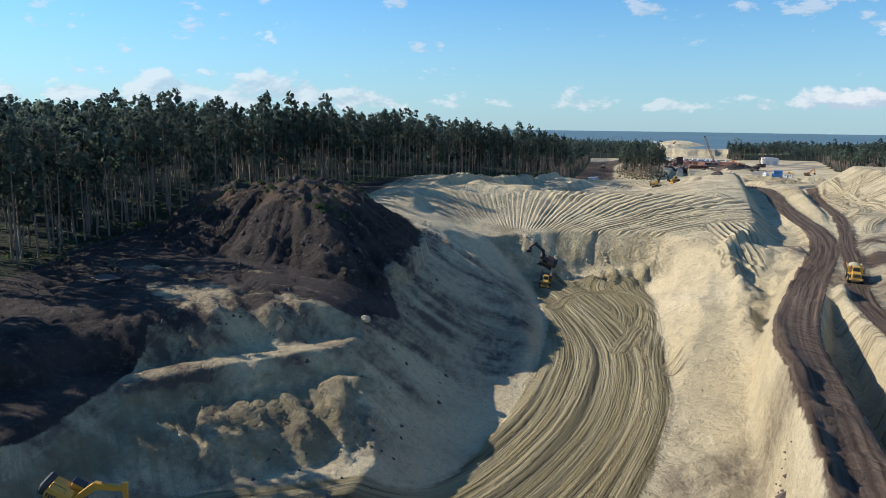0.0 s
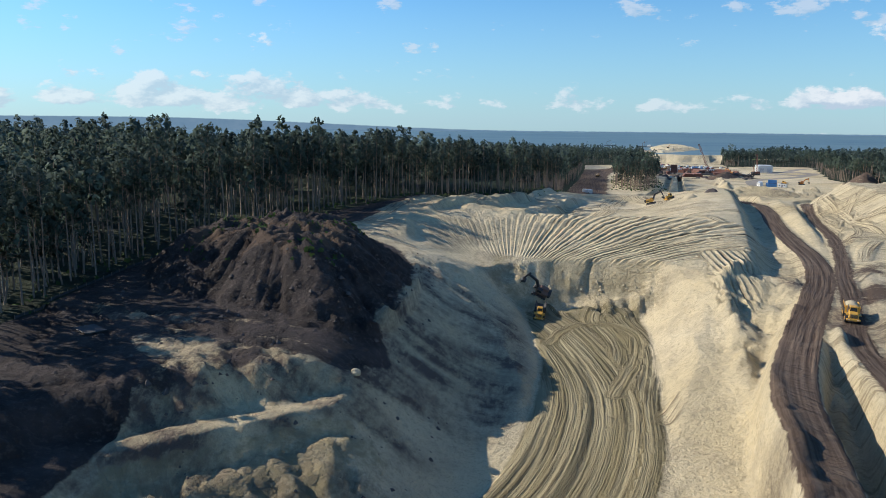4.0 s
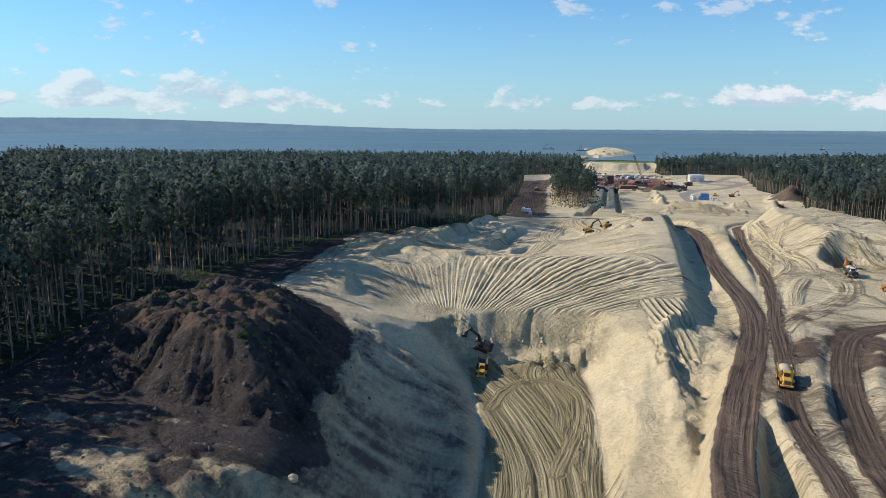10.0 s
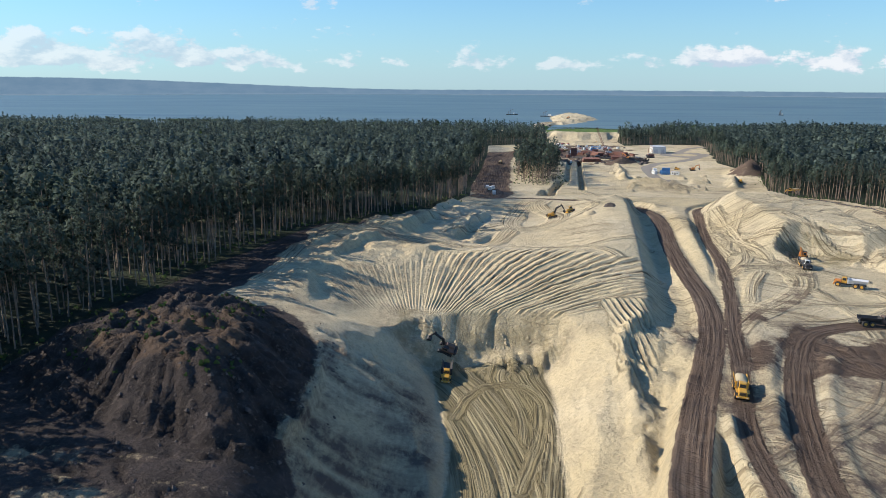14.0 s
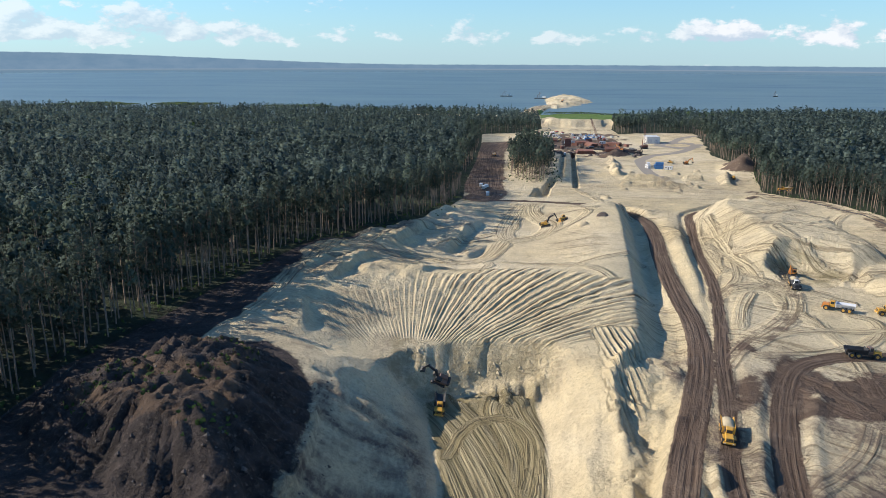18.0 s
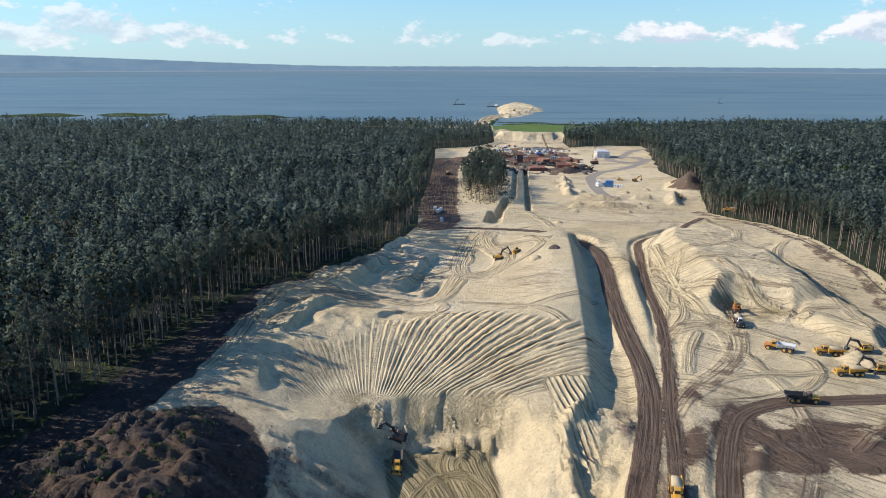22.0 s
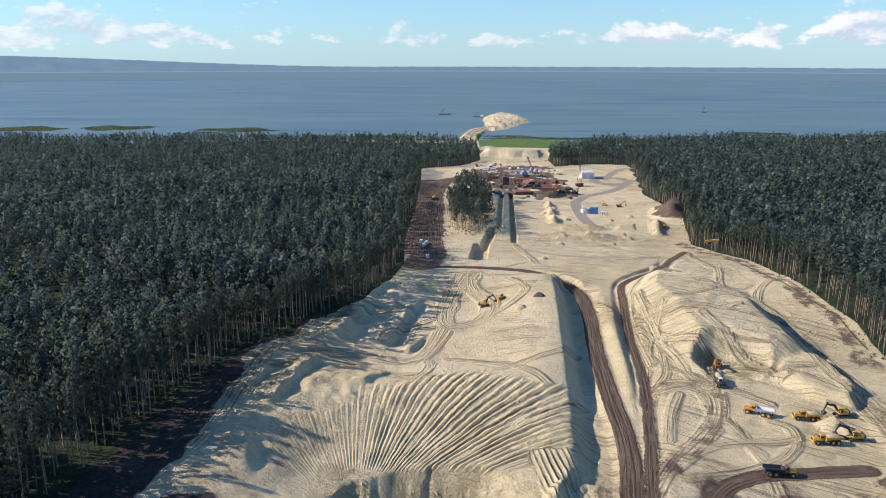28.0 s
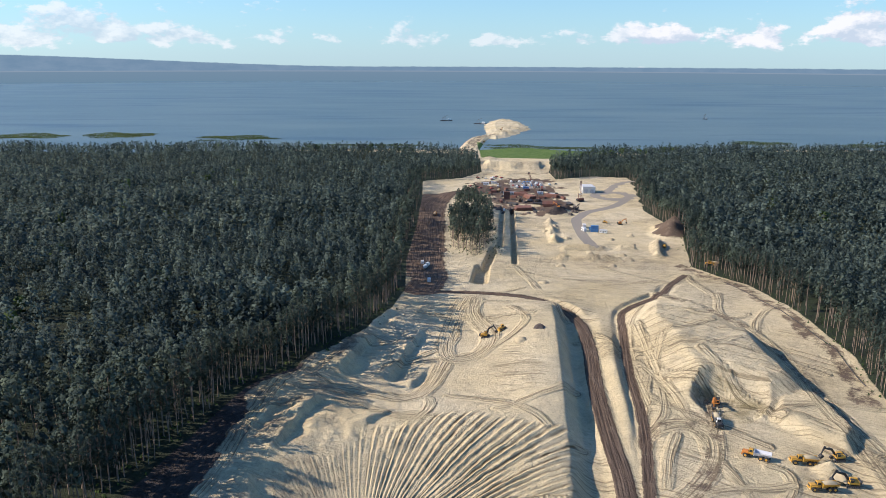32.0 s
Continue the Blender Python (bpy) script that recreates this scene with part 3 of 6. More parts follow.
def height(x, y):
    n8, n3 = fbm(x, y, 11, 4), fbm(x + 90, y, 3.2, 3)
    n30 = fbm(x, y + 300, 46, 3)
    z = np.interp(y, [0, 180, 230, 300, 350, 395, 440, 480, 600, 950], [14, 14.6, 15, 15, 14.6, 11.5, 6.8, 4.2, 3.5, 3.0])
    z = z + sstep(-12, -66, x) * np.interp(y, [50, 90, 200, 290, 420, 520], [1.5, 3.6, 7.6, 6.0, 2.5, 0])
    z = z + sstep(-80, -150, x) * np.interp(y, [50, 120, 260, 420, 700], [1, 2, 3, 3, 1])
    z = z + sstep(150, 230, x) * np.interp(y, [180, 320, 520, 700], [4, 4, 3, 0])
    z = z + 9 * np.exp(-((x + 400) / 170) ** 2 - ((y - 560) / 190) ** 2) + 8 * np.exp(-((x - 420) / 150) ** 2 - ((y - 700) / 200) ** 2)
    z = z + n30 * np.interp(y, [0, 380, 460, 1000], [1.6, 1.6, 0.5, 0.5])
    # the graded sand hill
    d, _, _ = to_line(x, y, RIDGE)
    hill = np.exp(-(d / 21) ** 2) * 5.7
    z = z + hill - 1.5 * np.exp(-((x + 16) / 15) ** 2 - ((y - 276) / 16) ** 2)
    z = z - 2.2 * np.exp(-((x - 12) / 13) ** 2 - ((y - 325) / 26) ** 2)
    lip = sstep(222, 182, y) * np.maximum(sstep(-60, -24, x) * sstep(155, 175, y), sstep(-44, -16, x)) * sstep(48, 36, x)
    z = z * (1 - lip) + lip * (13.6 + sstep(0, 36, x) * 3.0 + (y - 182) * 0.13 + hill * 0.4)
    # steep flank east of the hill, down to a ditch beside the haul road
    d, side, run = to_line(x, y, EDGE)
    flank = sstep(-0.5, 7.5, side) * sstep(24, 16, side) * (run > 0.1) * sstep(352, 340, y)
    z = z * (1 - flank) + flank * (12.9 + n8 * 0.8)
    # dunes west of the hill: hollows dug in rows
    rows = np.sin((x * 0.55 + y * 0.83) / 5.2 + n8 * 1.2)
    west = sstep(-5, -22, x) * sstep(-78, -62, x) * sstep(190, 215, y) * sstep(352, 330, y)
    z = z + west * (rows * 0.35 + n8 * 0.9 + n3 * 0.5)
    for a, b, h in (((-53, 198), (-43, 247), 2.8), ((-43, 265), (-31, 316), 2.8), ((-23, 266), (-9, 328), 2.8), ((-36, 322), (-22, 352), 2.2), ((-62, 205), (-57, 240), 1.6), ((-16, 256), (-6, 286), 1.8), ((-42, 264), (-32, 290), 1.6), ((-30, 215), (-16, 246), 1.3), ((-50, 168), (-58, 196), 1.4)):
        d, side, run = to_line(x, y, [a, b])
        end = 0.85 * sstep(0, 13, run) * sstep(0, 13, math.hypot(b[0] - a[0], b[1] - a[1]) - run)
        s2 = side + n3 * 0.5 + n8 * 0.4
        z = z + end * (1 + n3 * 0.4) * (h * sstep(-9, 0, s2) * sstep(2.4, 0, s2) - 0.5 * sstep(1.5, 3.0, s2) * sstep(8, 4, s2))
    # roads
    for line, half in ((ROAD_A, 3.0), (ROAD_B, 2.8), (ROAD_C, 2.8), (ROAD_D, 3.4)):
        d, side, run = to_line(x, y, line)
        w = sstep(half + 2.6, half, d)
        target = np.interp(y, [30, 100, 200, 330, 395, 440], [12.6, 13.2, 14.0, 14.2, 11.2, 7.5])
        if line is ROAD_D:
            target = target + 1.2
        z = z * (1 - w) + w * target
    # sand berms beside the roads
    d, side, _ = to_line(x, y, CREST)
    berm = np.interp(y, [30, 80, 110, 135, 165, 178], [0.7, 1.0, 1.6, 2.2, 1.8, 0.6])
    z = z + berm * np.exp(-(d / 2.0) ** 2) * np.clip(1 + 0.9 * n8 + 0.9 * n3, 0.2, 1.8)
    spur = np.exp(-((x - 34 - (y - 150) * 0.25) / 7) ** 2) * sstep(112, 135, y) * sstep(188, 172, y)
    z = z + spur * (np.sin(y / 2.9 + x * 0.25) * 0.9 + n3 * 1.6 - 0.6)
    d, side, _ = to_line(x, y, [(32.5, 60), (34.6, 95), (36, 106), (39.6, 121)])
    z = z + 2.0 * np.exp(-(d / 1.7) ** 2) * (1 + n8 * 1.5)
    d, side, _ = to_line(x, y, [(43, 72), (44.8, 92), (45.7, 104), (48, 118), (52, 132)])
    z = z + 1.1 * np.exp(-(d / 2.0) ** 2) * (1 + n8 * 2)
    z = z + 0.9 * np.exp(-(to_line(x, y, [(52.6, 90), (54.2, 104), (57.5, 117), (62, 132), (71, 152)])[0] / 1.6) ** 2)
    # soil heap with a flat, weedy top
    d = inside(x, y, PILE)
    gully = fbm(x * 1.6 + y * 0.6, y * 0.5, 6, 3)
    runnel = fbm(np.arctan2(y - 122, x + 62) * 9, d * 0.05, 1.0, 3)
    heap = 17.2 + np.clip(d + n8 * 2.5, 0, 40) * 0.83
    cap = 27.2 + n8 * 1.7 + n3 * 1.2 + np.abs(fbm(x, y, 3.4, 3)) * 3.0 + fbm(x + 40, y, 1.5, 2) * 0.9 + sstep(-45, -75, x) * 1.2
    z = np.where(d > -2, np.maximum(z, np.minimum(heap + runnel * 1.9 - np.abs(fbm(np.arctan2(y - 122, x + 62) * 30, d * 0.06, 1.6, 3)) * 2.2 + fbm(x, y, 1.7, 3) * 0.9, cap)), z)
    # loading mounds to the east
    d = inside(x, y, MOUND)
    z = np.maximum(z, np.minimum(24.8 + n8 * 1.0 + n3 * 0.4, 24.6 + (d - 0.5) * 0.70 + n8 * 0.8 + gully * 0.5))
    bite = np.hypot((x - 104.5) * 0.9, y - 244)
    z = np.where(bite < 22, np.minimum(z, 14.7 + np.maximum(bite - 9.0 + n8 * 2.4, 0) * 1.05 + gully * 1.0), z)
    d = inside(x, y, BANK)
    z = np.maximum(z, np.minimum(19 + n8 * 1.5, 18.6 + d * 0.9 + gully * 1.4))
    z = np.maximum(z, 18.4 - np.hypot(x - 119.5, (y - 203.5)) * 0.75 + n3 * 0.4)
    z = np.maximum(z, 15.4 + n8 * 1.5 - np.abs(x - 104) * 0.02 - 60 * sstep(0, 3, np.abs(y - 152) - 9) - 60 * sstep(0, 4, np.abs(x - 100) - 24))
    # the pit
    d = -inside(x, y, PIT)
    steep = 0.635 + 0.165 * sstep(0, 14, x) + 0.5 * sstep(150, 168, y) * sstep(24, 8, x)
    head = sstep(156, 168, y) * sstep(26, 14, x)
    # the head wall stands forward in ribs whose east sides drop back
    rib = np.interp(x + n3 * 1.5, [-46, -28.0, -26.6, -4.6, -3.4, 16], [0, 0.9, 0, 1.2, 0, 0]) * sstep(160, 168, y)
    d = d + rib * sstep(2.5, 5, d) + head * (fbm(x * 1.0, y * 0.12, 1.9, 3) * 0.9 + n8 * 0.15) * sstep(3, 6, d)
    wall = 2.4 + np.maximum(d, 0) * steep + gully * np.clip(d * 0.16, 0, 1.1) + sstep(-4, -14, x) * np.clip(d * 0.2, 0, 1) * (fbm(x * 0.4, y * 2, 5, 3) * 1.5) + n8 * np.clip(d * 0.1, 0, 0.8)
    wall = wall * (1 - head) + head * np.interp(d, [-1, 0, 2.6, 3.6, 13, 40], [2.4, 2.4, 4.9, 5.6, 14.2, 42])
    # shaded bank: a driven bench half way up, a slumped face above it, gullied faces below
    nl = fbm((x * 0.78 + y * 0.62) * 0.3, y * 0.78 - x * 0.62, 3.6, 4)
    _, bside, brun = to_line(x, y, BENCH)
    bench = np.interp(brun, [0, 10, 28, 40, 50], [10.6, 11.2, 11.6, 11.9, 11.6])
    ribs = fbm(brun * 1.0, bside * 0.12, 3.0, 3)
    sb = bside + n8 * 1.1 + n3 * 0.5 + ribs * 2.2 * (sstep(2.5, 6, bside) + sstep(-2, -4, bside))
    terr = bench + np.interp(sb, [-24, -13, -8.5, -6.8, -3.0, -1.9, 1.7, 2.4, 5.0, 9.0, 10.4, 15.5, 19], [6.6, 5.9, 5.3, 4.4, 0.7, 0.05, 0, -0.7, -3.0, -3.9, -4.6, -8.4, -9])
    terr = terr + nl * 0.55 * sstep(1.6, 2.6, np.abs(bside)) + (n3 * 0.5 + fbm(x, y, 1.5, 3) * 0.7 - np.abs(fbm(brun * 1.4, bside * 0.22, 2.0, 3)) * 1.6 + gully * 0.8) * sstep(1.4, 2.6, np.abs(bside)) + fbm(bside * 1.1, brun * 0.05, 1.0, 2) * 0.3 * sstep(2.4, 1.6, np.abs(bside))
    terr = 2.4 + np.maximum(terr - 2.4, 0) * sstep(-0.5, 3.5, d)
    # dark field that falls evenly from the forest to a sharp brow
    brow = np.interp(y, BROW_Y, BROW_X)
    off = x - brow + n3 * 0.7
    field = 11.2 + np.maximum(-off, 0) * 0.17 + np.maximum(y - 62, 0) * 0.13 + n8 * 0.3
    field = np.where(off > 0, field - np.minimum(off, 4.6) * (0.85 + ribs * 0.4) - np.maximum(off - 4.6, 0) * 0.5, field)
    terr = np.where(y < 98, np.maximum(terr, field * sstep(98, 90, y)), terr)
    terr = np.minimum(terr, wall + 4.4 + 8 * sstep(-28, -40, x))
    low = sstep(101, 92, y) * sstep(-14, -24, x)
    wall = wall * (1 - low) + terr * low
    z = np.minimum(z, wall)
    # rubble below the head wall
    rub = sstep(6, 2, np.abs(y - 168.5)) * sstep(-30, -22, x) * sstep(13, 9, x)
    z = z + rub * (0.6 + 1.5 * np.abs(np.sin(x * 0.95 + n8 * 3)) ** 0.7 * sstep(-8, 2, x) + n3 * 2.0 + n8 * 1.6)
    # ruts in the pit floor and on the roads, furrows on the graded hill
    flo = sstep(1.5, -1.5, d)
    _, s1, _ = to_line(x, y, HAUL)
    z = z + flo * (lattice(s1 / 1.25, y / 60) * 0.85 + lattice(s1 / 3.4 + 9, y / 90) * 0.7)
    ang, rad = np.arctan2(y - 152, x + 24), np.hypot(x + 24, y - 152)
    fan = sstep(0, 5, inside(x, y, [(-30, 181), (-10, 184), (16, 185), (40, 183), (43, 222), (24, 227), (2, 231), (-22, 222)]))
    z = z + fan * n3 * 0.25
    # far works: trenches, spoil, the beach, causeway and islet
    for ax, ay, bx, by, half, deep in ((48.5, 478, 63.5, 668, 2.4, 4.5), (42, 526, 56, 680, 2.6, 2.4), (21.5, 421, 26, 468, 5.6, 4.6), (29, 474, 37, 522, 3.4, 4.2)):
        dd, _, _ = to_line(x, y, [(ax, ay), (bx, by)])
        z = z - deep * sstep(half, half - 1.2, dd) * sstep(700, 660, y)
    for px, py, r, hh in ((100, 648, 15, 5.0), (112, 664, 12, 4.0), (178, 560, 17, 9.0), (186, 580, 18, 9.0), (76, 872, 16, 2.0), (62, 985, 28, 7.0),
                          (10, 728, 26, 3.0), (150, 640, 12, 1.5), (96, 560, 8, 1.4), (88, 520, 10, 1.0)):
        z = z + hh * np.clip(1.15 - np.hypot(x - px, y - py) / r, 0, 1) ** 1.2 * (1 + n8 * (0.5 if r < 25 else 0.12))
    ridge, _, _ = to_line(x, y, [(64, 938), (88, 930), (138, 928)])
    z = z + 9.0 * sstep(17, 7, ridge + n8 * 5) * (1 - 0.55 * sstep(10, 5, np.hypot(x - 128, y - 920)))
    for a, b, r in (((80, 490), (128, 487), 2.2), ((86, 516), (138, 518), 2.0), ((150, 500), (162, 540), 5), ((84, 540), (90, 610), 4)):
        z = z + 2.6 * np.exp(-(to_line(x, y, [a, b])[0] / r * 1.3) ** 2) * np.clip(1 + n8 * 2, 0, 2)
    shore = 1125 + fbm(x, y * 0, 160, 3) * 60 + 60 * np.exp(-((x - 130) / 110) ** 2)
    z = np.where(y > 950, 3.0 + (z - 3.0) * sstep(1075, 1010, y) - sstep(shore - 30, shore + 15, y) * 4.2, z)
    sea = -1.5 + 0 * z
    dd, _, _ = to_line(x, y, curve([(32, 1040), (40, 1150), (62, 1300), (88, 1350)], 3))
    sea = np.maximum(sea, np.minimum(3.0, 9.0 - dd * 0.55))
    isl = inside(x, y, curve([(78, 1310), (100, 1312), (150, 1430), (172, 1500), (166, 1660), (124, 1712), (90, 1590)], 3))
    sea = np.maximum(sea, np.clip(0.3 + (isl + n8 * 12) * 0.26, -1.5, 5.0 + n8 * 2))
    z = np.where(y > 1040, np.maximum(z, sea), z)
    rough = sstep(900, 500, y) * (1 - 0.6 * flo)
    foot = sstep(5, 9, x) * sstep(90, 66, y) * sstep(28, 22, x)
    return z + rough * (n3 * 0.16 + n8 * 0.25) + foot * (n3 * 0.8 + fbm(x, y, 1.8, 2) * 0.6)


def spread(a, b, step):
    return list(np.arange(a, b, step))


gx = [-3200, -2200, -1600, -1200, -950, -780] + spread(-650, -260, 26) + spread(-260, -126, 6) + spread(-126, -96, 1.5) + spread(-96, 60, 0.6) + spread(60, 150, 0.9) + spread(150, 186, 1.5) + spread(186, 290, 6) + spread(290, 700, 26) + [760, 950, 1200, 1600, 2200, 3200]
gy = [-900, -500, -250, -120] + spread(-60, 34, 4) + spread(34, 190, 0.6) + spread(190, 300, 0.85) + spread(300, 400, 1.1) + spread(400, 720, 2.0) + spread(720, 1080, 5) + spread(1080, 1740, 11)
GX, GY = np.meshgrid(np.array(gx, float), np.array(gy, float))
GZ = height(GX, GY)


def ground_at(x, y):
    """Height of the finished sheet at one point."""
    i = int(np.clip(np.searchsorted(gx, x) - 1, 0, len(gx) - 2))
    j = int(np.clip(np.searchsorted(gy, y) - 1, 0, len(gy) - 2))
    u, v = (x - gx[i]) / (gx[i + 1] - gx[i]), (y - gy[j]) / (gy[j + 1] - gy[j])
    return float((GZ[j, i] * (1 - u) + GZ[j, i + 1] * u) * (1 - v) + (GZ[j + 1, i] * (1 - u) + GZ[j + 1, i + 1] * u) * v)


def sheet(name, X, Y, Z, mat, smooth=True):
    ny, nx = X.shape
    me = bpy.data.meshes.new(name)
    idx = np.arange(nx * ny).reshape(ny, nx)
    quads = np.stack([idx[:-1, :-1], idx[:-1, 1:], idx[1:, 1:], idx[1:, :-1]], -1).reshape(-1, 4)
    me.vertices.add(nx * ny)
    me.vertices.foreach_set("co", np.stack([X, Y, Z], -1).astype(np.float32).ravel())
    me.loops.add(quads.size)
    me.loops.foreach_set("vertex_index", quads.astype(np.int32).ravel())
    me.polygons.add(len(quads))
    me.polygons.foreach_set("loop_start", np.arange(0, quads.size, 4, dtype=np.int32))
    me.polygons.foreach_set("use_smooth", np.full(len(quads), smooth))
    me.update()
    me.materials.append(mat)
    return new(name, me)


ground = tagged(sheet("ground", GX, GY, GZ, M_GROUND), "rutted pale sand, dark soil and mossy forest floor", "ground", kind="structure")


def layer(name, values):
    ground.data.attributes.new(name, "FLOAT", "POINT").data.foreach_set("value", values.astype(np.float32).ravel())


pit_in = inside(GX, GY, PIT)
pile_in = inside(GX, GY, PILE)
in_left, in_right, in_clump = inside(GX, GY, FOREST_L), inside(GX, GY, FOREST_R), inside(GX, GY, CLUMP)
wide_noise = fbm(GX, GY, 14, 4)
road_m = np.zeros(GX.shape)
tracked, across, along = np.zeros(GX.shape), np.zeros(GX.shape), np.zeros(GX.shape)
for line, half, brown, soft in tuple((t, 1.6, 0, 1.2) for t in PIT_TURNS) + ((HAUL, 9, 0, 6), (HAUL_2, 5, 0, 3), (PATH_L, 8.5, 0.8, 6), (ROAD_A, 2.7, 1, 1.0), (ROAD_B, 1.3, 0.85, 1.6), (ROAD_C, 2.3, 1, 1.2), (ROAD_D, 2.2, 0.42, 2), (LOOP, 2.2, 0.42, 1.6), (DIG, 2.2, 0.42, 1.6), (TRACK_P, 3.5, 0.15, 2), (TRACK_Q, 3.0, 0.1, 2)) + tuple((t, 1.7, 0.12, 0.9) for t in TRACKS):
    gap = half + soft + 1
    px, py = [q[0] for q in line], [q[1] for q in line]
    box = (GX > min(px) - gap) & (GX < max(px) + gap) & (GY > min(py) - gap) & (GY < max(py) + gap)
    d, side, run = np.full(GX.shape, 1e9), np.zeros(GX.shape), np.zeros(GX.shape)
    d[box], side[box], run[box] = to_line(GX[box], GY[box], line)
    w = sstep(half + soft, half, d)
    if line is HAUL or line is HAUL_2 or line in PIT_TURNS:
        w = w * sstep(-1, 2, pit_in)
    near = w > tracked
    tracked = np.where(near, w, tracked)
    across, along = np.where(near, side, across), np.where(near, run, along)
    road_m = np.maximum(road_m, brown * w)
ang = np.arctan2(GY - 152, GX + 24)
rad = np.hypot(GX + 24, GY - 152)
ang = np.arctan2(GY - 163, GX + 21.5)
rad = np.hypot(GX + 21.5, GY - 163)
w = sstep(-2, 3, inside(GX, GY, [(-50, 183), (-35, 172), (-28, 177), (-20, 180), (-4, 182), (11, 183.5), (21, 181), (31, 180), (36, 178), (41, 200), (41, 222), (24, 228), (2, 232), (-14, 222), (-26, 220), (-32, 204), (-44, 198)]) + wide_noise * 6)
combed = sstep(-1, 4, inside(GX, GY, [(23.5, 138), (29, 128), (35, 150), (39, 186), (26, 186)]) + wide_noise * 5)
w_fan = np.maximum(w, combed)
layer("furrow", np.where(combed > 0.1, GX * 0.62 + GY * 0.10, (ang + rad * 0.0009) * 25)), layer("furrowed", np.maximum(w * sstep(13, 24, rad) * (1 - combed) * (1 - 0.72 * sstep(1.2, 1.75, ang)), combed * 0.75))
road_m = np.maximum(road_m, np.clip(0.82 + wide_noise, 0, 1) * sstep(0, 6, inside(GX, GY, [(60, 166), (72, 179), (84, 173), (100, 169), (119, 179), (150, 182), (150, 134), (100, 138), (58, 138)])))
road_m = np.maximum(road_m, 0.95 * sstep(0, 12, inside(GX, GY, [(20, 720), (40, 665), (70, 655), (118, 645), (132, 700), (120, 810), (60, 830), (20, 780)])) * (0.72 + 1.7 * wide_noise))
# mud of the left path; the band also paints in the forest's shade there
road_m = np.maximum(road_m, 1.0 * sstep(17, 9, to_line(GX, GY, [(-14, 440), (-17, 560), (-12, 730)])[0] + wide_noise * 12) * sstep(412, 462, GY + wide_noise * 50))
road_m = np.maximum(road_m, 0.5 * sstep(12, 7, to_line(GX, GY, curve([(32, 1040), (40, 1150), (62, 1300), (88, 1350)], 3))[0]) * (GY > 1040))
road_m = np.maximum(road_m, 0.9 * sstep(0, 5, inside(GX, GY, [(38, 118), (48, 112), (62, 150), (70, 176), (66, 196), (60, 205), (54, 170), (46, 140)])) * np.clip(0.38 + 1.3 * wide_noise, 0, 1))
works_dirt = sstep(-4, 10, inside(GX, GY, [(30, 826), (66, 850), (112, 852), (128, 800), (128, 668), (92, 634), (46, 672), (34, 734)]) + wide_noise * 22)
road_m = np.maximum(road_m, works_dirt * np.clip(0.72 + 0.9 * wide_noise + 0.9 * fbm(GX, GY, 9, 3), 0, 0.92))
road_m = np.maximum(road_m, 0.5 * sstep(6, 3.5, to_line(GX, GY, curve([(-20, 838), (30, 868), (70, 886), (116, 884), (140, 905)], 4))[0]))
soil_m = np.maximum(sstep(-3, 2, pile_in), 0)
road_m = np.maximum(road_m, sstep(9, 13, pile_in) * np.clip(0.52 + 1.3 * fbm(GX, GY, 5, 3), 0, 0.9))
d, side, _ = to_line(GX, GY, FOREST_L[3:13])
soil_m = np.maximum(soil_m, sstep(-1, 1, side) * sstep(2, -2, side + wide_noise * 5 - np.interp(GY, [160, 205, 250], [19, 16, 4])) * sstep(290, 250, GY) * sstep(84, 100, GY))
verge = np.interp(GY, BROW_Y, BROW_X)
bank = sstep(0.8, -0.4, GX - verge + wide_noise * 1.2) * sstep(99, 95, GY)
soil_m = np.maximum(soil_m, bank)
wallmix = sstep(-9, -14, GX) * sstep(0, 5, -pit_in) * sstep(158, 138, GY) * sstep(84, 96, GY) * (0.62 + wide_noise * 0.4 + 0.8 * fbm(GX * 0.35, GY * 2.2, 5, 4))
terrace = sstep(-2, 2, inside(GX, GY, [(-92, 97), (-82, 103), (-56, 104), (-36, 104), (-32, 95), (-35, 86), (-44, 80), (-57, 82), (-76, 90)]) + wide_noise * 5)
_, bench_side, _ = to_line(GX, GY, BENCH)
shelf = 0.6 * sstep(-7.5, -9.5, bench_side + wide_noise * 3) * sstep(-30, -37, GX) * sstep(104, 96, GY) * sstep(56, 62, GY)
soil_m = np.maximum(soil_m, sstep(5.5, 2.5, np.hypot(GX - 15, (GY - 60) * 0.8)) * (0.62 + wide_noise))
dirty = np.maximum(np.clip(wallmix + 0.1, 0, 0.95), sstep(-20, -30, GX) * sstep(104, 90, GY) * sstep(30, 36, GY) * (0.82 + 1.7 * fbm(GX, GY * 3.0, 9, 4)) * (1 - 0.25 * sstep(-7.5, -6, bench_side) * sstep(2.2, 1.6, bench_side)) * (1 - 0.45 * sstep(2.0, 3.0, bench_side)))
dirty = np.maximum(dirty, sstep(-18, -45, GX) * sstep(150, 165, GY) * sstep(360, 330, GY) * (0.24 + wide_noise * 0.9))
dirty = np.maximum(dirty, sstep(405, 430, GY) * np.clip(0.0 + wide_noise * 0.8 + 1.2 * fbm(GX * 0.12, GY, 22, 3), 0, 0.34))
dirty = np.maximum(dirty, np.maximum(shelf, terrace) * (1.0 + wide_noise))
soil_m = np.maximum(soil_m, np.maximum(shelf, terrace) * np.clip(0.88 + 1.3 * fbm(GX * 0.6, GY * 1.6, 9, 4), 0, 1))
dirty = np.maximum(dirty, sstep(6, 10, GX) * sstep(92, 66, GY) * sstep(30, 24, GX) * (0.45 + wide_noise * 1.6))
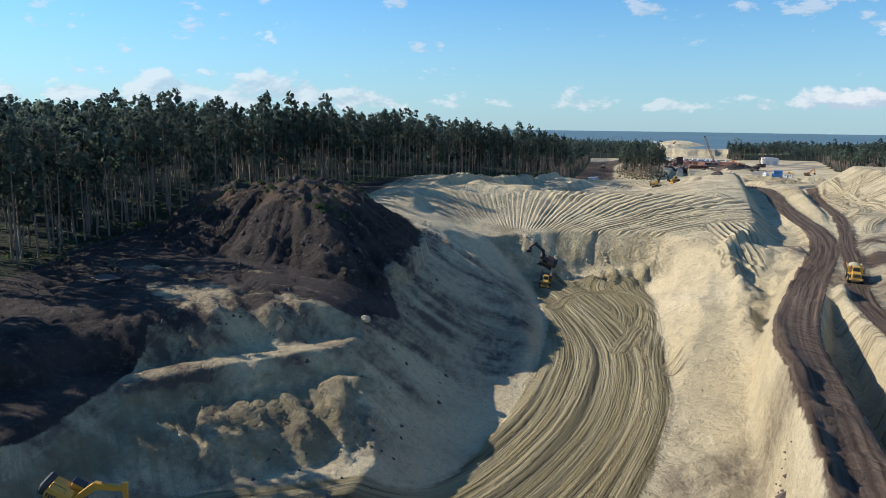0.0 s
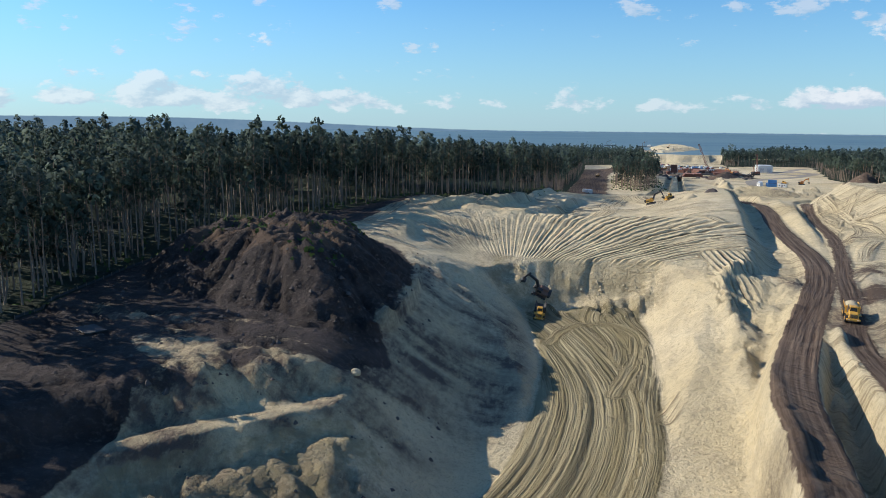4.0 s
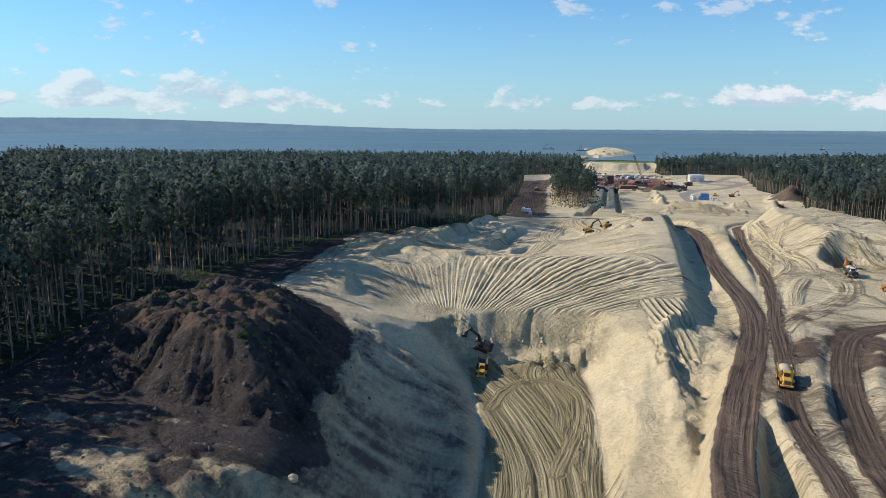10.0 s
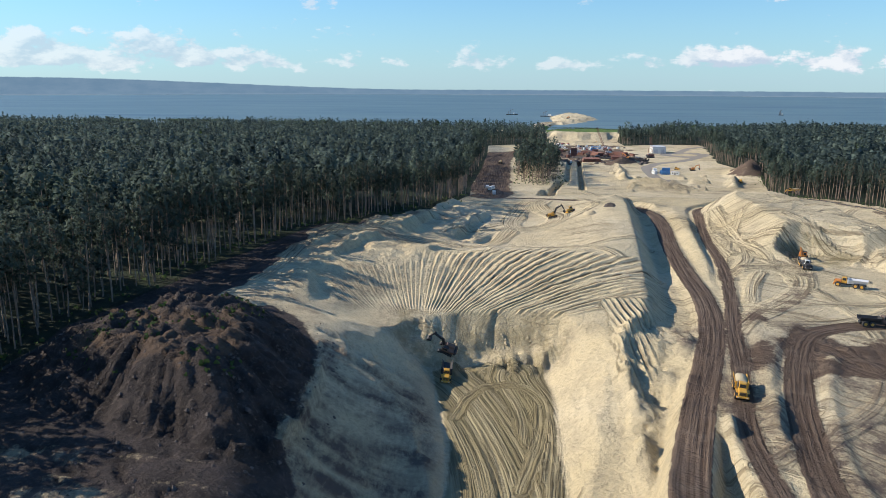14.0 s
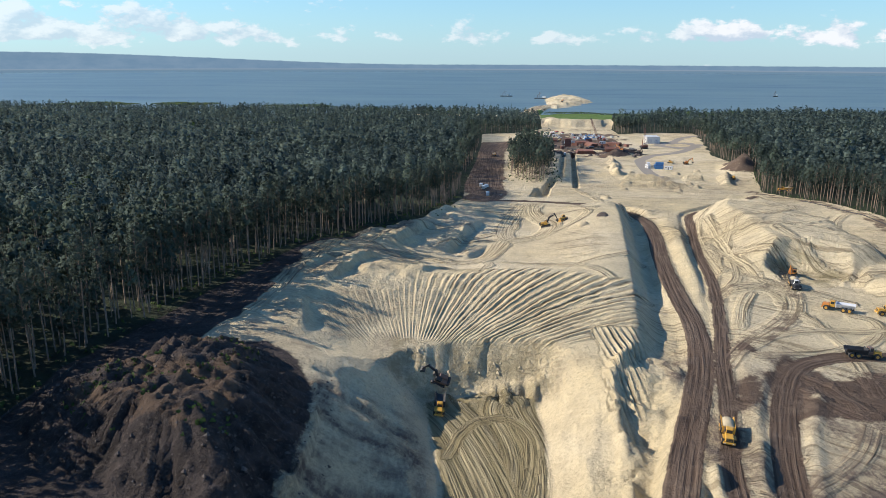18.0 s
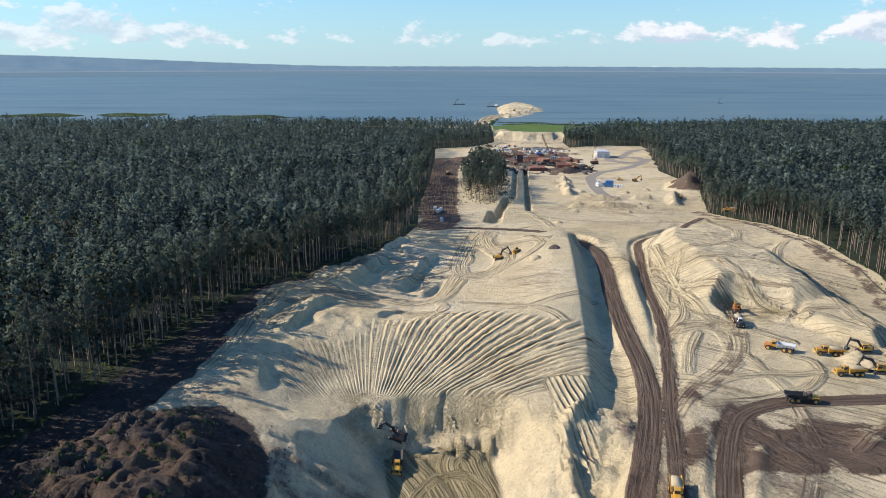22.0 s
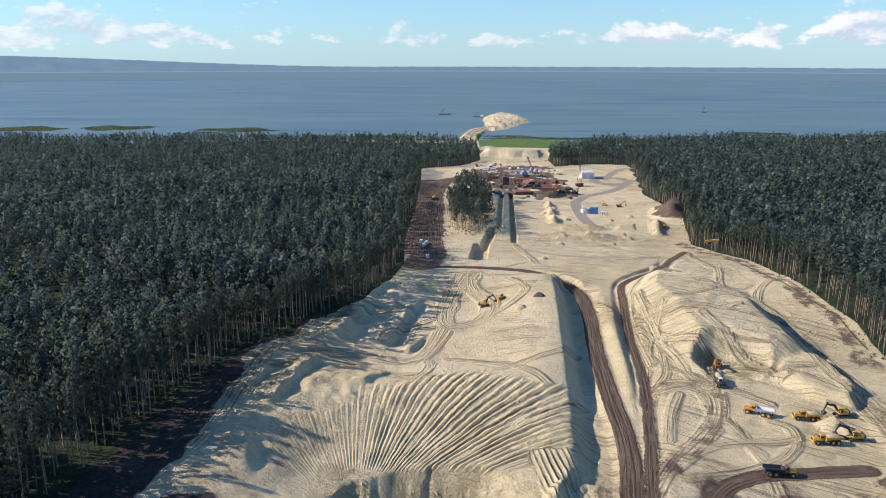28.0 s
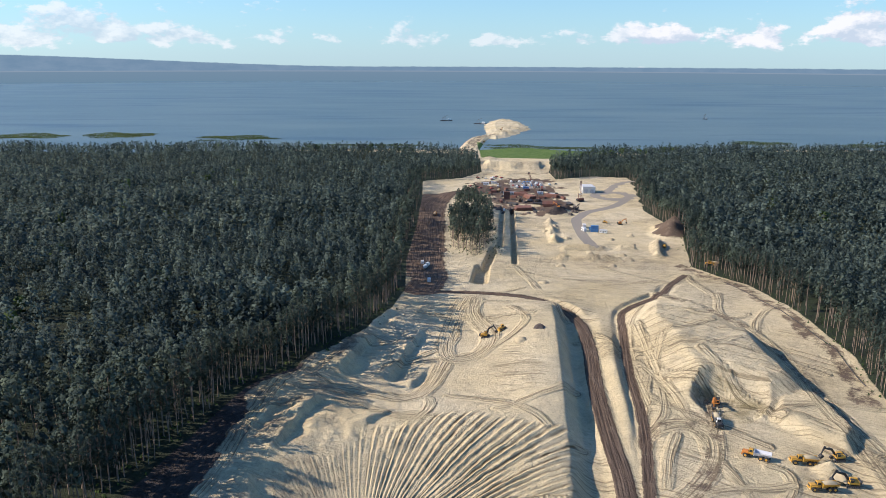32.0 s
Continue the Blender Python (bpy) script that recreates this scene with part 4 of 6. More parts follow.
dirty = np.maximum(dirty, sstep(186, 180, GY) * sstep(162, 168, GY) * sstep(30, 10, GX) * sstep(-40, -30, GX) * (0.22 + 0.5 * fbm(GX * 2, GY * 0.3, 6, 3)))
dirty = np.maximum(dirty, sstep(38, 42, GX) * sstep(84, 76, GX - (GY - 120) * 0.3) * sstep(190, 165, GY) * np.clip(0.68 + wide_noise * 1.2, 0, 0.95))
layer("dirty", dirty)
d, side, _ = to_line(GX, GY, FOREST_R[1:6])
road_m = np.maximum(road_m, 0.52 * sstep(0, -2, side) * sstep(-13, -9, side + wide_noise * 4) * sstep(235, 255, GY))
for px, py, r in ((178, 560, 18), (186, 580, 19)):
    road_m = np.maximum(road_m, 0.75 * sstep(r, r * 0.7, np.hypot(GX - px, GY - py)))
for px, py, r in ((100, 648, 15), (112, 664, 12)):
    soil_m = np.maximum(soil_m, 0.9 * sstep(r, r * 0.6, np.hypot(GX - px, GY - py)))
moss = np.maximum(np.maximum(sstep(-4, 0, in_left), sstep(-1, 3, in_right)), 0.42 * sstep(-2, 2, in_clump))
damp_m = np.maximum(sstep(-1, 2, pit_in), 0.46 * sstep(184, 181, GY) * sstep(162, 168, GY) * sstep(24, 12, GX) * sstep(-34, -27, GX))
damp_m = np.maximum(damp_m, 0.5 * sstep(0, 4, -pit_in) * sstep(2.0, 3.0, bench_side) * sstep(80, 72, GY) * sstep(-20, -28, GX) * sstep(0.5, 3, GX - verge))
damp_m = np.maximum(damp_m, 0.5 * sstep(16, 11, np.hypot(GX - 104.5, GY - 246) + wide_noise * 5))
field_m = sstep(0, 10, inside(GX, GY, [(48, 1030), (180, 1012), (236, 1070), (230, 1230), (50, 1230)])) * (GZ < 5)
tar_line = curve([(111, 520), (109.5, 560), (113.5, 616), (120, 634), (131, 654), (156, 676), (169, 694), (179, 714)], 4)
ring = np.abs(np.hypot((GX - 170.5) * 0.9, (GY - 734) * 0.8) - 15.5)
tar_m = np.maximum(sstep(5.0, 3.8, to_line(GX, GY, tar_line)[0]), sstep(5.4, 4.2, ring))
tar_m = np.maximum(tar_m, sstep(5, 3.6, to_line(GX, GY, curve([(165, 746), (180, 780), (192, 804), (212, 824)], 4))[0]))
tar_m = np.maximum(tar_m, 0.9 * sstep(0, 4, inside(GX, GY, [(70, 778), (112, 778), (114, 828), (72, 830)])))
layer("road", road_m), layer("soil", soil_m), layer("moss", moss), layer("damp", damp_m), layer("field", field_m), layer("tar", tar_m)
tracked = tracked * (1 - 0.85 * w_fan) * (1 - sstep(33, 30, GX) * sstep(182, 174, GY) * sstep(-12, -8, GX) * sstep(1, 3, -pit_in))
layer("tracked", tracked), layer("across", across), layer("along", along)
layer("loose", sstep(600, 420, GY) * (0.15 + 0.85 * sstep(-0.12, 0.2, fbm(GX + 55, GY, 38, 3) + 0.16 * sstep(60, 75, GX))) * (1 - sstep(8, 12, GX) * sstep(27, 23, GX) * sstep(178, 168, GY)) * (1 - w_fan) * (1 - np.clip(soil_m * 1.6, 0, 1)) * (1 - sstep(-45, -30, GX) * sstep(-8, -16, GX) * sstep(180, 160, GY)) * (0.45 + 0.55 * sstep(-20, 60, GX)))

# ---- water ----
ang = np.radians(np.linspace(-58, 58, 90))
rad = np.array(spread(900, 2400, 100) + spread(2400, 4900, 150) + [4940.0])
RA, AA = np.meshgrid(rad, ang)
rise = -12.5 * np.clip((RA - 1800) / 3100, 0, 1) ** 2
water = tagged(sheet("water", RA * np.sin(AA), RA * np.cos(AA), rise, M_WATER), "wide grey-blue lagoon with darker streaks", "water", kind="structure")
# ---- helpers for things ----
def mesh_from(name, verts, faces, mats, index=None, smooth=False):
    """A mesh from arrays: faces all of one size."""
    me = bpy.data.meshes.new(name)
    verts, faces = np.asarray(verts, np.float32), np.asarray(faces, np.int32)
    k = faces.shape[1]
    me.vertices.add(len(verts))
    me.vertices.foreach_set("co", verts.ravel())
    me.loops.add(faces.size)
    me.loops.foreach_set("vertex_index", faces.ravel())
    me.polygons.add(len(faces))
    me.polygons.foreach_set("loop_start", np.arange(0, faces.size, k, dtype=np.int32))
    me.polygons.foreach_set("use_smooth", np.full(len(faces), smooth))
    for m in mats:
        me.materials.append(m)
    if index is not None:
        me.polygons.foreach_set("material_index", np.asarray(index, np.int32))
    me.update()
    return me


def part(name, bm, mat, parent, label=""):
    """Links a bmesh (or a mesh) as one part under a thing or a part."""
    if isinstance(bm, bmesh.types.BMesh):
        me = bpy.data.meshes.new(name)
        bm.to_mesh(me)
        bm.free()
        me.materials.append(mat)
    else:
        me = bm
    ob = new(name, me)
    ob.parent = parent
    return tagged(ob, label)


# ---- trees ----


def tufts(centres, size, rng_, quads=2, thin=0.42):
    """Small crossed, ragged leaf clumps round the centres: quads."""
    n = len(centres) * quads
    c = np.repeat(np.asarray(centres), quads, 0) + rng_.normal(0, size * 0.22, (n, 3))
    # clumps face outwards and up, unevenly
    mid = np.mean(np.asarray(centres), 0)
    face = (c - mid) / np.maximum(np.linalg.norm((c - mid)[:, :2], axis=1), 0.6)[:, None]
    face[:, 2] = np.clip(face[:, 2], -0.6, 0.9) * 0.5 + 0.55
    face += rng_.normal(0, 0.5, (n, 3))
    a = np.cross(face, rng_.normal(0, 1, (n, 3)))
    a /= np.linalg.norm(a, axis=1)[:, None]
    b = np.cross(a, face)
    b /= np.linalg.norm(b, axis=1)[:, None]
    s = size * rng_.uniform(0.6, 1.35, (n, 1))
    v = np.stack([c - a * s * 0.55 + b * s * rng_.uniform(-.1, .2, (n, 1)), c - b * s * thin + a * s * rng_.uniform(-.25, .25, (n, 1)),
                  c + a * s * 0.6 - b * s * rng_.uniform(-.1, .2, (n, 1)), c + b * s * thin + a * s * rng_.uniform(-.25, .25, (n, 1))], 1)
    out = c - mid
    turn = np.sum(np.cross(v[:, 1] - v[:, 0], v[:, 2] - v[:, 0]) * out, 1) < 0
    v[turn] = v[turn][:, ::-1]
    v = v.reshape(-1, 3)
    f = np.arange(n * 4).reshape(n, 4)
    return v, f


def tube(points, radii, sides=6):
    """A tapered tube along points: quads."""
    vs, fs = [], []
    for k, (p, r) in enumerate(zip(points, radii)):
        for s in range(sides):
            t = 2 * math.pi * s / sides
            vs.append((p[0] + r * math.cos(t), p[1] + r * math.sin(t), p[2]))
        if k:
            for s in range(sides):
                a, b = (k - 1) * sides + s, (k - 1) * sides + (s + 1) % sides
                fs.append((a, b, b + sides, a + sides))
    return np.array(vs), np.array(fs)


def limb(a, b, r):
    """A thin three-sided branch from a to b: quads."""
    a, b = np.array(a), np.array(b)
    vs = []
    for p, q in ((a, r), (b, r * 0.35)):
        for s in range(3):
            t = 2.1 * s
            vs.append(p + np.array([0.3 * q * math.cos(t), q * math.cos(t), q * math.sin(t)]))
    return np.array(vs), np.array([(s, (s + 1) % 3, 3 + (s + 1) % 3, 3 + s) for s in range(3)])


def merged(pieces):
    vs, fs, base = [], [], 0
    for v, f in pieces:
        vs.append(v)
        fs.append(f + base)
        base += len(v)
    return np.concatenate(vs), np.concatenate(fs)


def pine_shape(r, tall, crown_from, reach, limbs, per, size, quads=2, thin=0.42, pointed=0.0):
    """Trunk and crown of one pine: a bare, slightly bent stem and a ragged crown of limbs with needle clumps."""
    lean = r.normal(0, 0.018, 2)
    bow = r.normal(0, 0.25, 2)
    zs = np.linspace(0, tall * 0.97, 7)
    stem = [(lean[0] * z + bow[0] * math.sin(z / tall * 3), lean[1] * z + bow[1] * math.sin(z / tall * 3), z - 0.4) for z in zs]
    trunk = [tube(stem, [0.19 * (1 - 0.85 * k / 6) + 0.015 for k in range(7)], 6)]
    cent = []
    for k in range(limbs):
        f = (k + r.random()) / limbs
        z = tall * (crown_from + (0.985 - crown_from) * f)
        q = [np.interp(z, zs, [p[i] for p in stem]) for i in (0, 1)]
        w = reach * (0.18 + 0.9 * max(0.0, 1 - max(0.0, (f - 0.3) / 0.72) ** 2.2) * min(1, 0.5 + 1.7 * f)) * r.uniform(0.6, 1.2)
        w = w * (1 - pointed) + pointed * reach * (0.06 + 1.05 * (1 - f) ** 0.8) * r.uniform(0.75, 1.15)
        t = r.uniform(0, 6.283)
        tip = (q[0] + w * math.cos(t), q[1] + w * math.sin(t), z + w * r.uniform(-0.05, 0.45))
        trunk.append(limb((q[0], q[1], z - 0.4), tip, 0.05))
        for j in range(per):
            g = r.uniform(0.45, 1.05) if per > 5 else r.uniform(0.6, 1.08)
            cent.append((q[0] + g * (tip[0] - q[0]), q[1] + g * (tip[1] - q[1]), z - 0.2 + g * (tip[2] - z + 0.2) + r.normal(0, 0.25)))
    for k in range(int(limbs * 0.3)):
        z = tall * r.uniform(0.25, crown_from)
        q = [np.interp(z, zs, [p[i] for p in stem]) for i in (0, 1)]
        t = r.uniform(0, 6.283)
        trunk.append(limb((q[0], q[1], z), (q[0] + r.uniform(0.5, 1.3) * math.cos(t), q[1] + r.uniform(0.5, 1.3) * math.sin(t), z + r.uniform(-0.3, 0.2)), 0.03))
    cent.append((stem[-1][0], stem[-1][1], tall))
    return merged(trunk), tufts(cent, size, r, quads, thin)


def crown_normals(v, f, leaf):
    """Soft normals that point out of the crown, so that a crown is lit and shaded as one round form."""
    n = np.stack([v[:, 0], v[:, 1], v[:, 2] * 0 + 0.05], 1)
    q = np.unique(f[leaf])
    z = v[q, 2]
    zc, half = z.min() + 0.3 * (z.max() - z.min()), 0.6 * (z.max() - z.min())
    r = np.percentile(np.hypot(v[q, 0], v[q, 1]), 85)
    n[q] = np.stack([v[q, 0] / r, v[q, 1] / r, (z - zc) / half + 0.25], 1)
    n = n / np.maximum(np.linalg.norm(n, axis=1), 1e-6)[:, None]
    jitter = np.random.default_rng(len(v)).normal(0, 0.2, (len(v) // 4 + 1, 3))
    n[q] += np.repeat(jitter, 4, 0)[:len(v)][q]
    return n / np.maximum(np.linalg.norm(n, axis=1), 1e-6)[:, None]


def in_poly(x, y, poly):
    return inside(np.asarray(x, float), np.asarray(y, float), poly)


def scatter(poly, x0, x1, y0, y1, step, r):
    xs, ys = np.meshgrid(np.arange(x0, x1, step), np.arange(y0, y1, step))
    xs = xs + r.uniform(-0.46, 0.46, xs.shape) * step
    ys = ys + r.uniform(-0.46, 0.46, ys.shape) * step
    d = in_poly(xs, ys, poly)
    keep = d > 0.8
    return xs[keep], ys[keep], d[keep]


# single pines along the clearing's rim
pine_kinds = []
for k in range(9):
    r = np.random.default_rng(100 + k)
    tall = (23, 24.5, 21.5, 25, 22.5, 24, 19, 24.5, 15)[k]
    tr, cr = pine_shape(r, tall, (0.52, 0.6, 0.5, 0.64, 0.54, 0.58, 0.46, 0.66, 0.4)[k], (2.5, 2.3, 2.7, 2.4, 2.8, 2.2, 2.4, 2.7, 2.0)[k], 46, 11, 0.52, 2, 0.26)
    crown = mesh_from("crown", *cr, [M_PINE], smooth=True)
    crown.normals_split_custom_set_from_vertices(crown_normals(cr[0], cr[1], np.ones(len(cr[1]), bool)))
    crown.attributes.new("tone", "FLOAT", "POINT").data.foreach_set("value", np.full(len(cr[0]), 0.45, np.float32))
    pine_kinds.append((mesh_from("trunk", *tr, [M_BARK], smooth=True), crown))
pine_labels = ("tall slender pine with a bare trunk at the clearing's rim", "old pine with a high ragged crown over bare stem")
singles = []
r = np.random.default_rng(5)
for poly, box, lim, cap in ((FOREST_L, (-175, -20, 62, 400), 13.0, 180), (FOREST_R, (120, 235, 200, 480), 9.0, 62), (CLUMP, (0, 55, 480, 695), 99, 44)):
    xs, ys, d = scatter(poly, *box, 3.7 if poly is not CLUMP else 5.0, r)
    ok = (d < lim) & (ys > 70)
    order = np.argsort(d[ok] * (6 if poly is not CLUMP else 0) + ys[ok] * 0.05)[:cap]
    singles += [(x, y) for x, y in zip(xs[ok][order], ys[ok][order])]
for i, (x, y) in enumerate(singles):
    k = int(r.integers(0, 9))
    tree = tagged(new("pine_tree"), pine_labels[k % 2], "pine tree", "pines at the rim of the clearing")
    tree.matrix_world = pose(x, y, ground_at(x, y) - 0.1, 0, 0, r.uniform(0, 360)) @ Matrix.Scale(r.uniform(0.88, 1.08) * float(np.interp(y, [200, 270], [1, 0.88])), 4)
    part("trunk", pine_kinds[k][0], M_BARK, tree)
    part("crown", pine_kinds[k][1], M_PINE, tree)
single_xy = np.array(singles)


def forest(name, spots, kinds, mats, label, category, r, low=0.74, high=1.08):
    """Many trees of a few kinds joined into one mesh."""
    vs, fs, mi, tones, ns, base = [], [], [], [], [], 0
    pick = r.integers(0, len(kinds), len(spots))
    for k, (v, f, m) in enumerate(kinds):
        me = spots[pick == k]
        n = len(me)
        if not n:
            continue
        t, s = r.uniform(0, 6.283, n), r.uniform(low, high, n) * (1 + 0.42 * fbm(me[:, 0], me[:, 1], 30, 3)) * np.interp(me[:, 1], [200, 270, 600, 900], [1.0, 0.88, 0.86, 0.68])
        c, q = np.cos(t) * s, np.sin(t) * s
        w = np.stack([v[None, :, 0] * c[:, None] - v[None, :, 1] * q[:, None], v[None, :, 0] * q[:, None] + v[None, :, 1] * c[:, None], v[None, :, 2] * s[:, None]], -1) + me[:, None, :]
        vs.append(w.reshape(-1, 3))
        cn = crown_normals(v, f, np.asarray(m) == 0)
        c1, q1 = np.cos(t), np.sin(t)
        ns.append(np.stack([cn[None, :, 0] * c1[:, None] - cn[None, :, 1] * q1[:, None], cn[None, :, 0] * q1[:, None] + cn[None, :, 1] * c1[:, None], np.repeat(cn[None, :, 2], n, 0)], -1).reshape(-1, 3))
        fs.append((f[None] + (base + np.arange(n) * len(v))[:, None, None]).reshape(-1, 4))
        mi.append(np.tile(m, n))
        base += n * len(v)
        tones.append(np.repeat(np.where(r.random(n) < 0.04, 1.2, np.clip(r.normal(0.36, 0.36, n), 0, 1.1)), len(v)))
    ob = new(name, mesh_from(name, np.concatenate(vs), np.concatenate(fs), mats, np.concatenate(mi), True))
    ob.data.normals_split_custom_set_from_vertices(np.concatenate(ns))
    ob.data.attributes.new("tone", "FLOAT", "POINT").data.foreach_set("value", np.concatenate(tones).astype(np.float32))
    return tagged(ob, label, category, kind="stuff")


def tree_kind(seed, limbs, per, size, sides, trunk=True, quads=2):
    r = np.random.default_rng(seed)
    tall = r.uniform(20, 25)
    tr, cr = pine_shape(r, tall, r.uniform(0.5, 0.62) if trunk else r.uniform(0.26, 0.4), r.uniform(2.8, 3.5) if trunk else r.uniform(3.2, 3.9), limbs, per, size, quads, 0.4, r.uniform(0.1, 0.5))
    if not trunk:
        return cr[0], cr[1], np.zeros(len(cr[1]), int)
    zs = np.linspace(0, tall * 0.9, 3)
    tr = tube([(0, 0, z - 0.4) for z in zs], [0.2, 0.14, 0.04], sides)
    v, f = merged([tr, cr])
    return v, f, np.r_[np.ones(len(tr[1]), int), np.zeros(len(cr[1]), int)]


def grounded(x, y):
    return np.stack([x, y, height(np.asarray(x, float), np.asarray(y, float)) - 0.2], 1)


def clear_of(x, y, xy, gap):
    keep = np.ones(len(x), bool)
    for a, b in xy:
        keep &= np.hypot(x - a, y - b) > gap
    return keep


r = np.random.default_rng(31)
mid_x, mid_y, far_x, far_y = [], [], [], []
for poly, x0, x1 in ((FOREST_L, -880, 60), (FOREST_R, 120, 760), (CLUMP, 0, 56)):
    xs, ys, d = scatter(poly, x0, x1, -50, 1130, 4.3, r)
    bearing = np.degrees(np.arctan2(xs, ys + 18))
    # the last term adds pines out of view, there to shade the left bank
    seen_or_shading = ((bearing > np.where(ys < 330, -48, -38)) & (bearing < 33)) | ((ys < 62) & (xs > -165))
    dist = np.hypot(xs, ys)
    rim = ((d < 14) & (dist < 1000) & (ys < 900)) | (poly is CLUMP)
    seen_or_shading &= height(xs, ys) > 0.5
    seen_or_shading &= (poly is not CLUMP) | (r.random(len(xs)) < 0.95)
    seen_or_shading &= (r.random(len(xs)) < 0.9 + 2.0 * fbm(xs, ys, 15, 3)) | (d < 20)
    nearby = (dist < 260) | rim
    seen_or_shading &= ((d < 40) & (dist < 330)) | (r.random(len(xs)) < 0.7)
    m = seen_or_shading & nearby
    mid_x.append(xs[m]), mid_y.append(ys[m])
    f = seen_or_shading & ~nearby & (r.random(len(xs)) < np.interp(dist, [250, 500, 1100], [0.95, 0.82, 0.72]))
    far_x.append(xs[f]), far_y.append(ys[f])
mid_x, mid_y, far_x, far_y = (np.concatenate(q) for q in (mid_x, mid_y, far_x, far_y))
ok = clear_of(mid_x, mid_y, single_xy, 2.4)
mid_x, mid_y = mid_x[ok], mid_y[ok]
forest("pine_forest", grounded(mid_x, mid_y), [tree_kind(200 + k, 27, 4, 0.98, 4) for k in range(9)], [M_PINE, M_BARK], "dense dark pine forest with bare grey trunks", "forest", r)
part_way = np.hypot(far_x, far_y) < 520
forest("inner_forest", grounded(far_x[part_way], far_y[part_way]), [tree_kind(300 + k, 48, 1, 1.5, 3, False) for k in range(9)], [M_PINE_FAR], "dark green pine canopy behind the clearing", "forest", r)
forest("distant_forest", grounded(far_x[~part_way], far_y[~part_way]), [tree_kind(400 + k, 21, 1, 2.7, 3, False, 1) for k in range(9)], [M_PINE_FAR], "dark green pine canopy stretching to the shore", "forest", r)


# ---- machines ----
def block(bm, x0, x1, y0, y1, z0, z1, bev=0.06, top=(1, 1), shift=(0, 0)):
    """A chamfered box; top narrows or shifts its upper face."""
    c = Vector(((x0 + x1) / 2, (y0 + y1) / 2, (z0 + z1) / 2))
    made = bmesh.ops.create_cube(bm, size=1, matrix=Matrix.Translation(c) @ Matrix.Diagonal((x1 - x0, y1 - y0, z1 - z0, 1)))["verts"]
    for v in made:
        if v.co.z > c.z:
            v.co.x = c.x + (v.co.x - c.x) * top[0] + shift[0]
            v.co.y = c.y + (v.co.y - c.y) * top[1] + shift[1]
    if bev:
        edges = list({e for v in made for e in v.link_edges})
        bmesh.ops.bevel(bm, geom=edges, offset=bev, segments=1, affect="EDGES", clamp_overlap=True)
    return bm


def bar(bm, a, b, w, h, w2=None, h2=None):
    """A tapered beam from a to b, w wide across x."""
    a, b = Vector(a), Vector(b)
    way = (b - a).normalized()
    side = way.cross(Vector((0, 0, 1)))
    side = side.normalized() if side.length > 1e-3 else Vector((1, 0, 0))
    upw = side.cross(way)
    w2, h2 = w2 or w, h2 or h
    vs = []
    for p, ww, hh in ((a, w, h), (b, w2, h2)):
        for sx, sz in ((-1, -1), (1, -1), (1, 1), (-1, 1)):
            vs.append(bm.verts.new(p + side * sx * ww / 2 + upw * sz * hh / 2))
    for f in ((3, 2, 1, 0), (4, 5, 6, 7), (0, 1, 5, 4), (1, 2, 6, 5), (2, 3, 7, 6), (3, 0, 4, 7)):
        bm.faces.new([vs[k] for k in f])
    return bm


def drum(bm, c, axis, r, depth, seg=16, r2=None):
    turn = Vector((0, 0, 1)).rotation_difference(Vector(axis)).to_matrix().to_4x4()
    bmesh.ops.create_cone(bm, cap_ends=True, segments=seg, radius1=r, radius2=r if r2 is None else r2, depth=depth, matrix=Matrix.Translation(c) @ turn)
    return bm


def B():
    return bmesh.new()


def belt(bm, x0, x1, y0, y1, h, seg=7):
    """A crawler track: a rounded loop with grousers."""
    rr = h / 2
    prof = []
    for k in range(seg):
        t = -math.pi / 2 + math.pi * k / (seg - 1)
        prof.append((y1 - rr + rr * math.cos(t), rr + rr * math.sin(t)))
    for k in range(seg):
        t = math.pi / 2 + math.pi * k / (seg - 1)
        prof.append((y0 + rr + rr * math.cos(t), rr + rr * math.sin(t)))
    a = [bm.verts.new((x0, y, z)) for y, z in prof]
    b = [bm.verts.new((x1, y, z)) for y, z in prof]
    n = len(prof)
    bm.faces.new(a[::-1])
    bm.faces.new(b)
    for k in range(n):
        bm.faces.new((a[k], a[(k + 1) % n], b[(k + 1) % n], b[k]))
    for k in range(int((y1 - y0) / 0.3)):
        y = y0 + 0.3 + k * 0.3
        if y < y1 - 0.3:
            block(bm, x0 - 0.02, x1 + 0.02, y - 0.05, y + 0.05, h - 0.01, h + 0.05, 0)
    return bm


def wheel_on(thing, x, y, r, w):
    tyre = part("wheel", drum(B(), (x, y, r), (1, 0, 0), r * 0.62, w * 0.9, 14), M_DARK, thing)
    bm = B()
    for k in range(3):
        drum(bm, (x + (k - 1) * w * 0.33, y, r), (1, 0, 0), r if k == 1 else r * 0.95, w * 0.34, 18)
    part("tyre", bm, M_RUBBER, tyre, "dusty black rubber tyre")
    part("rim", drum(B(), (x + math.copysign(w * 0.47, x), y, r), (1, 0, 0), r * 0.5, w * 0.14, 12), M_YELLOW, tyre)


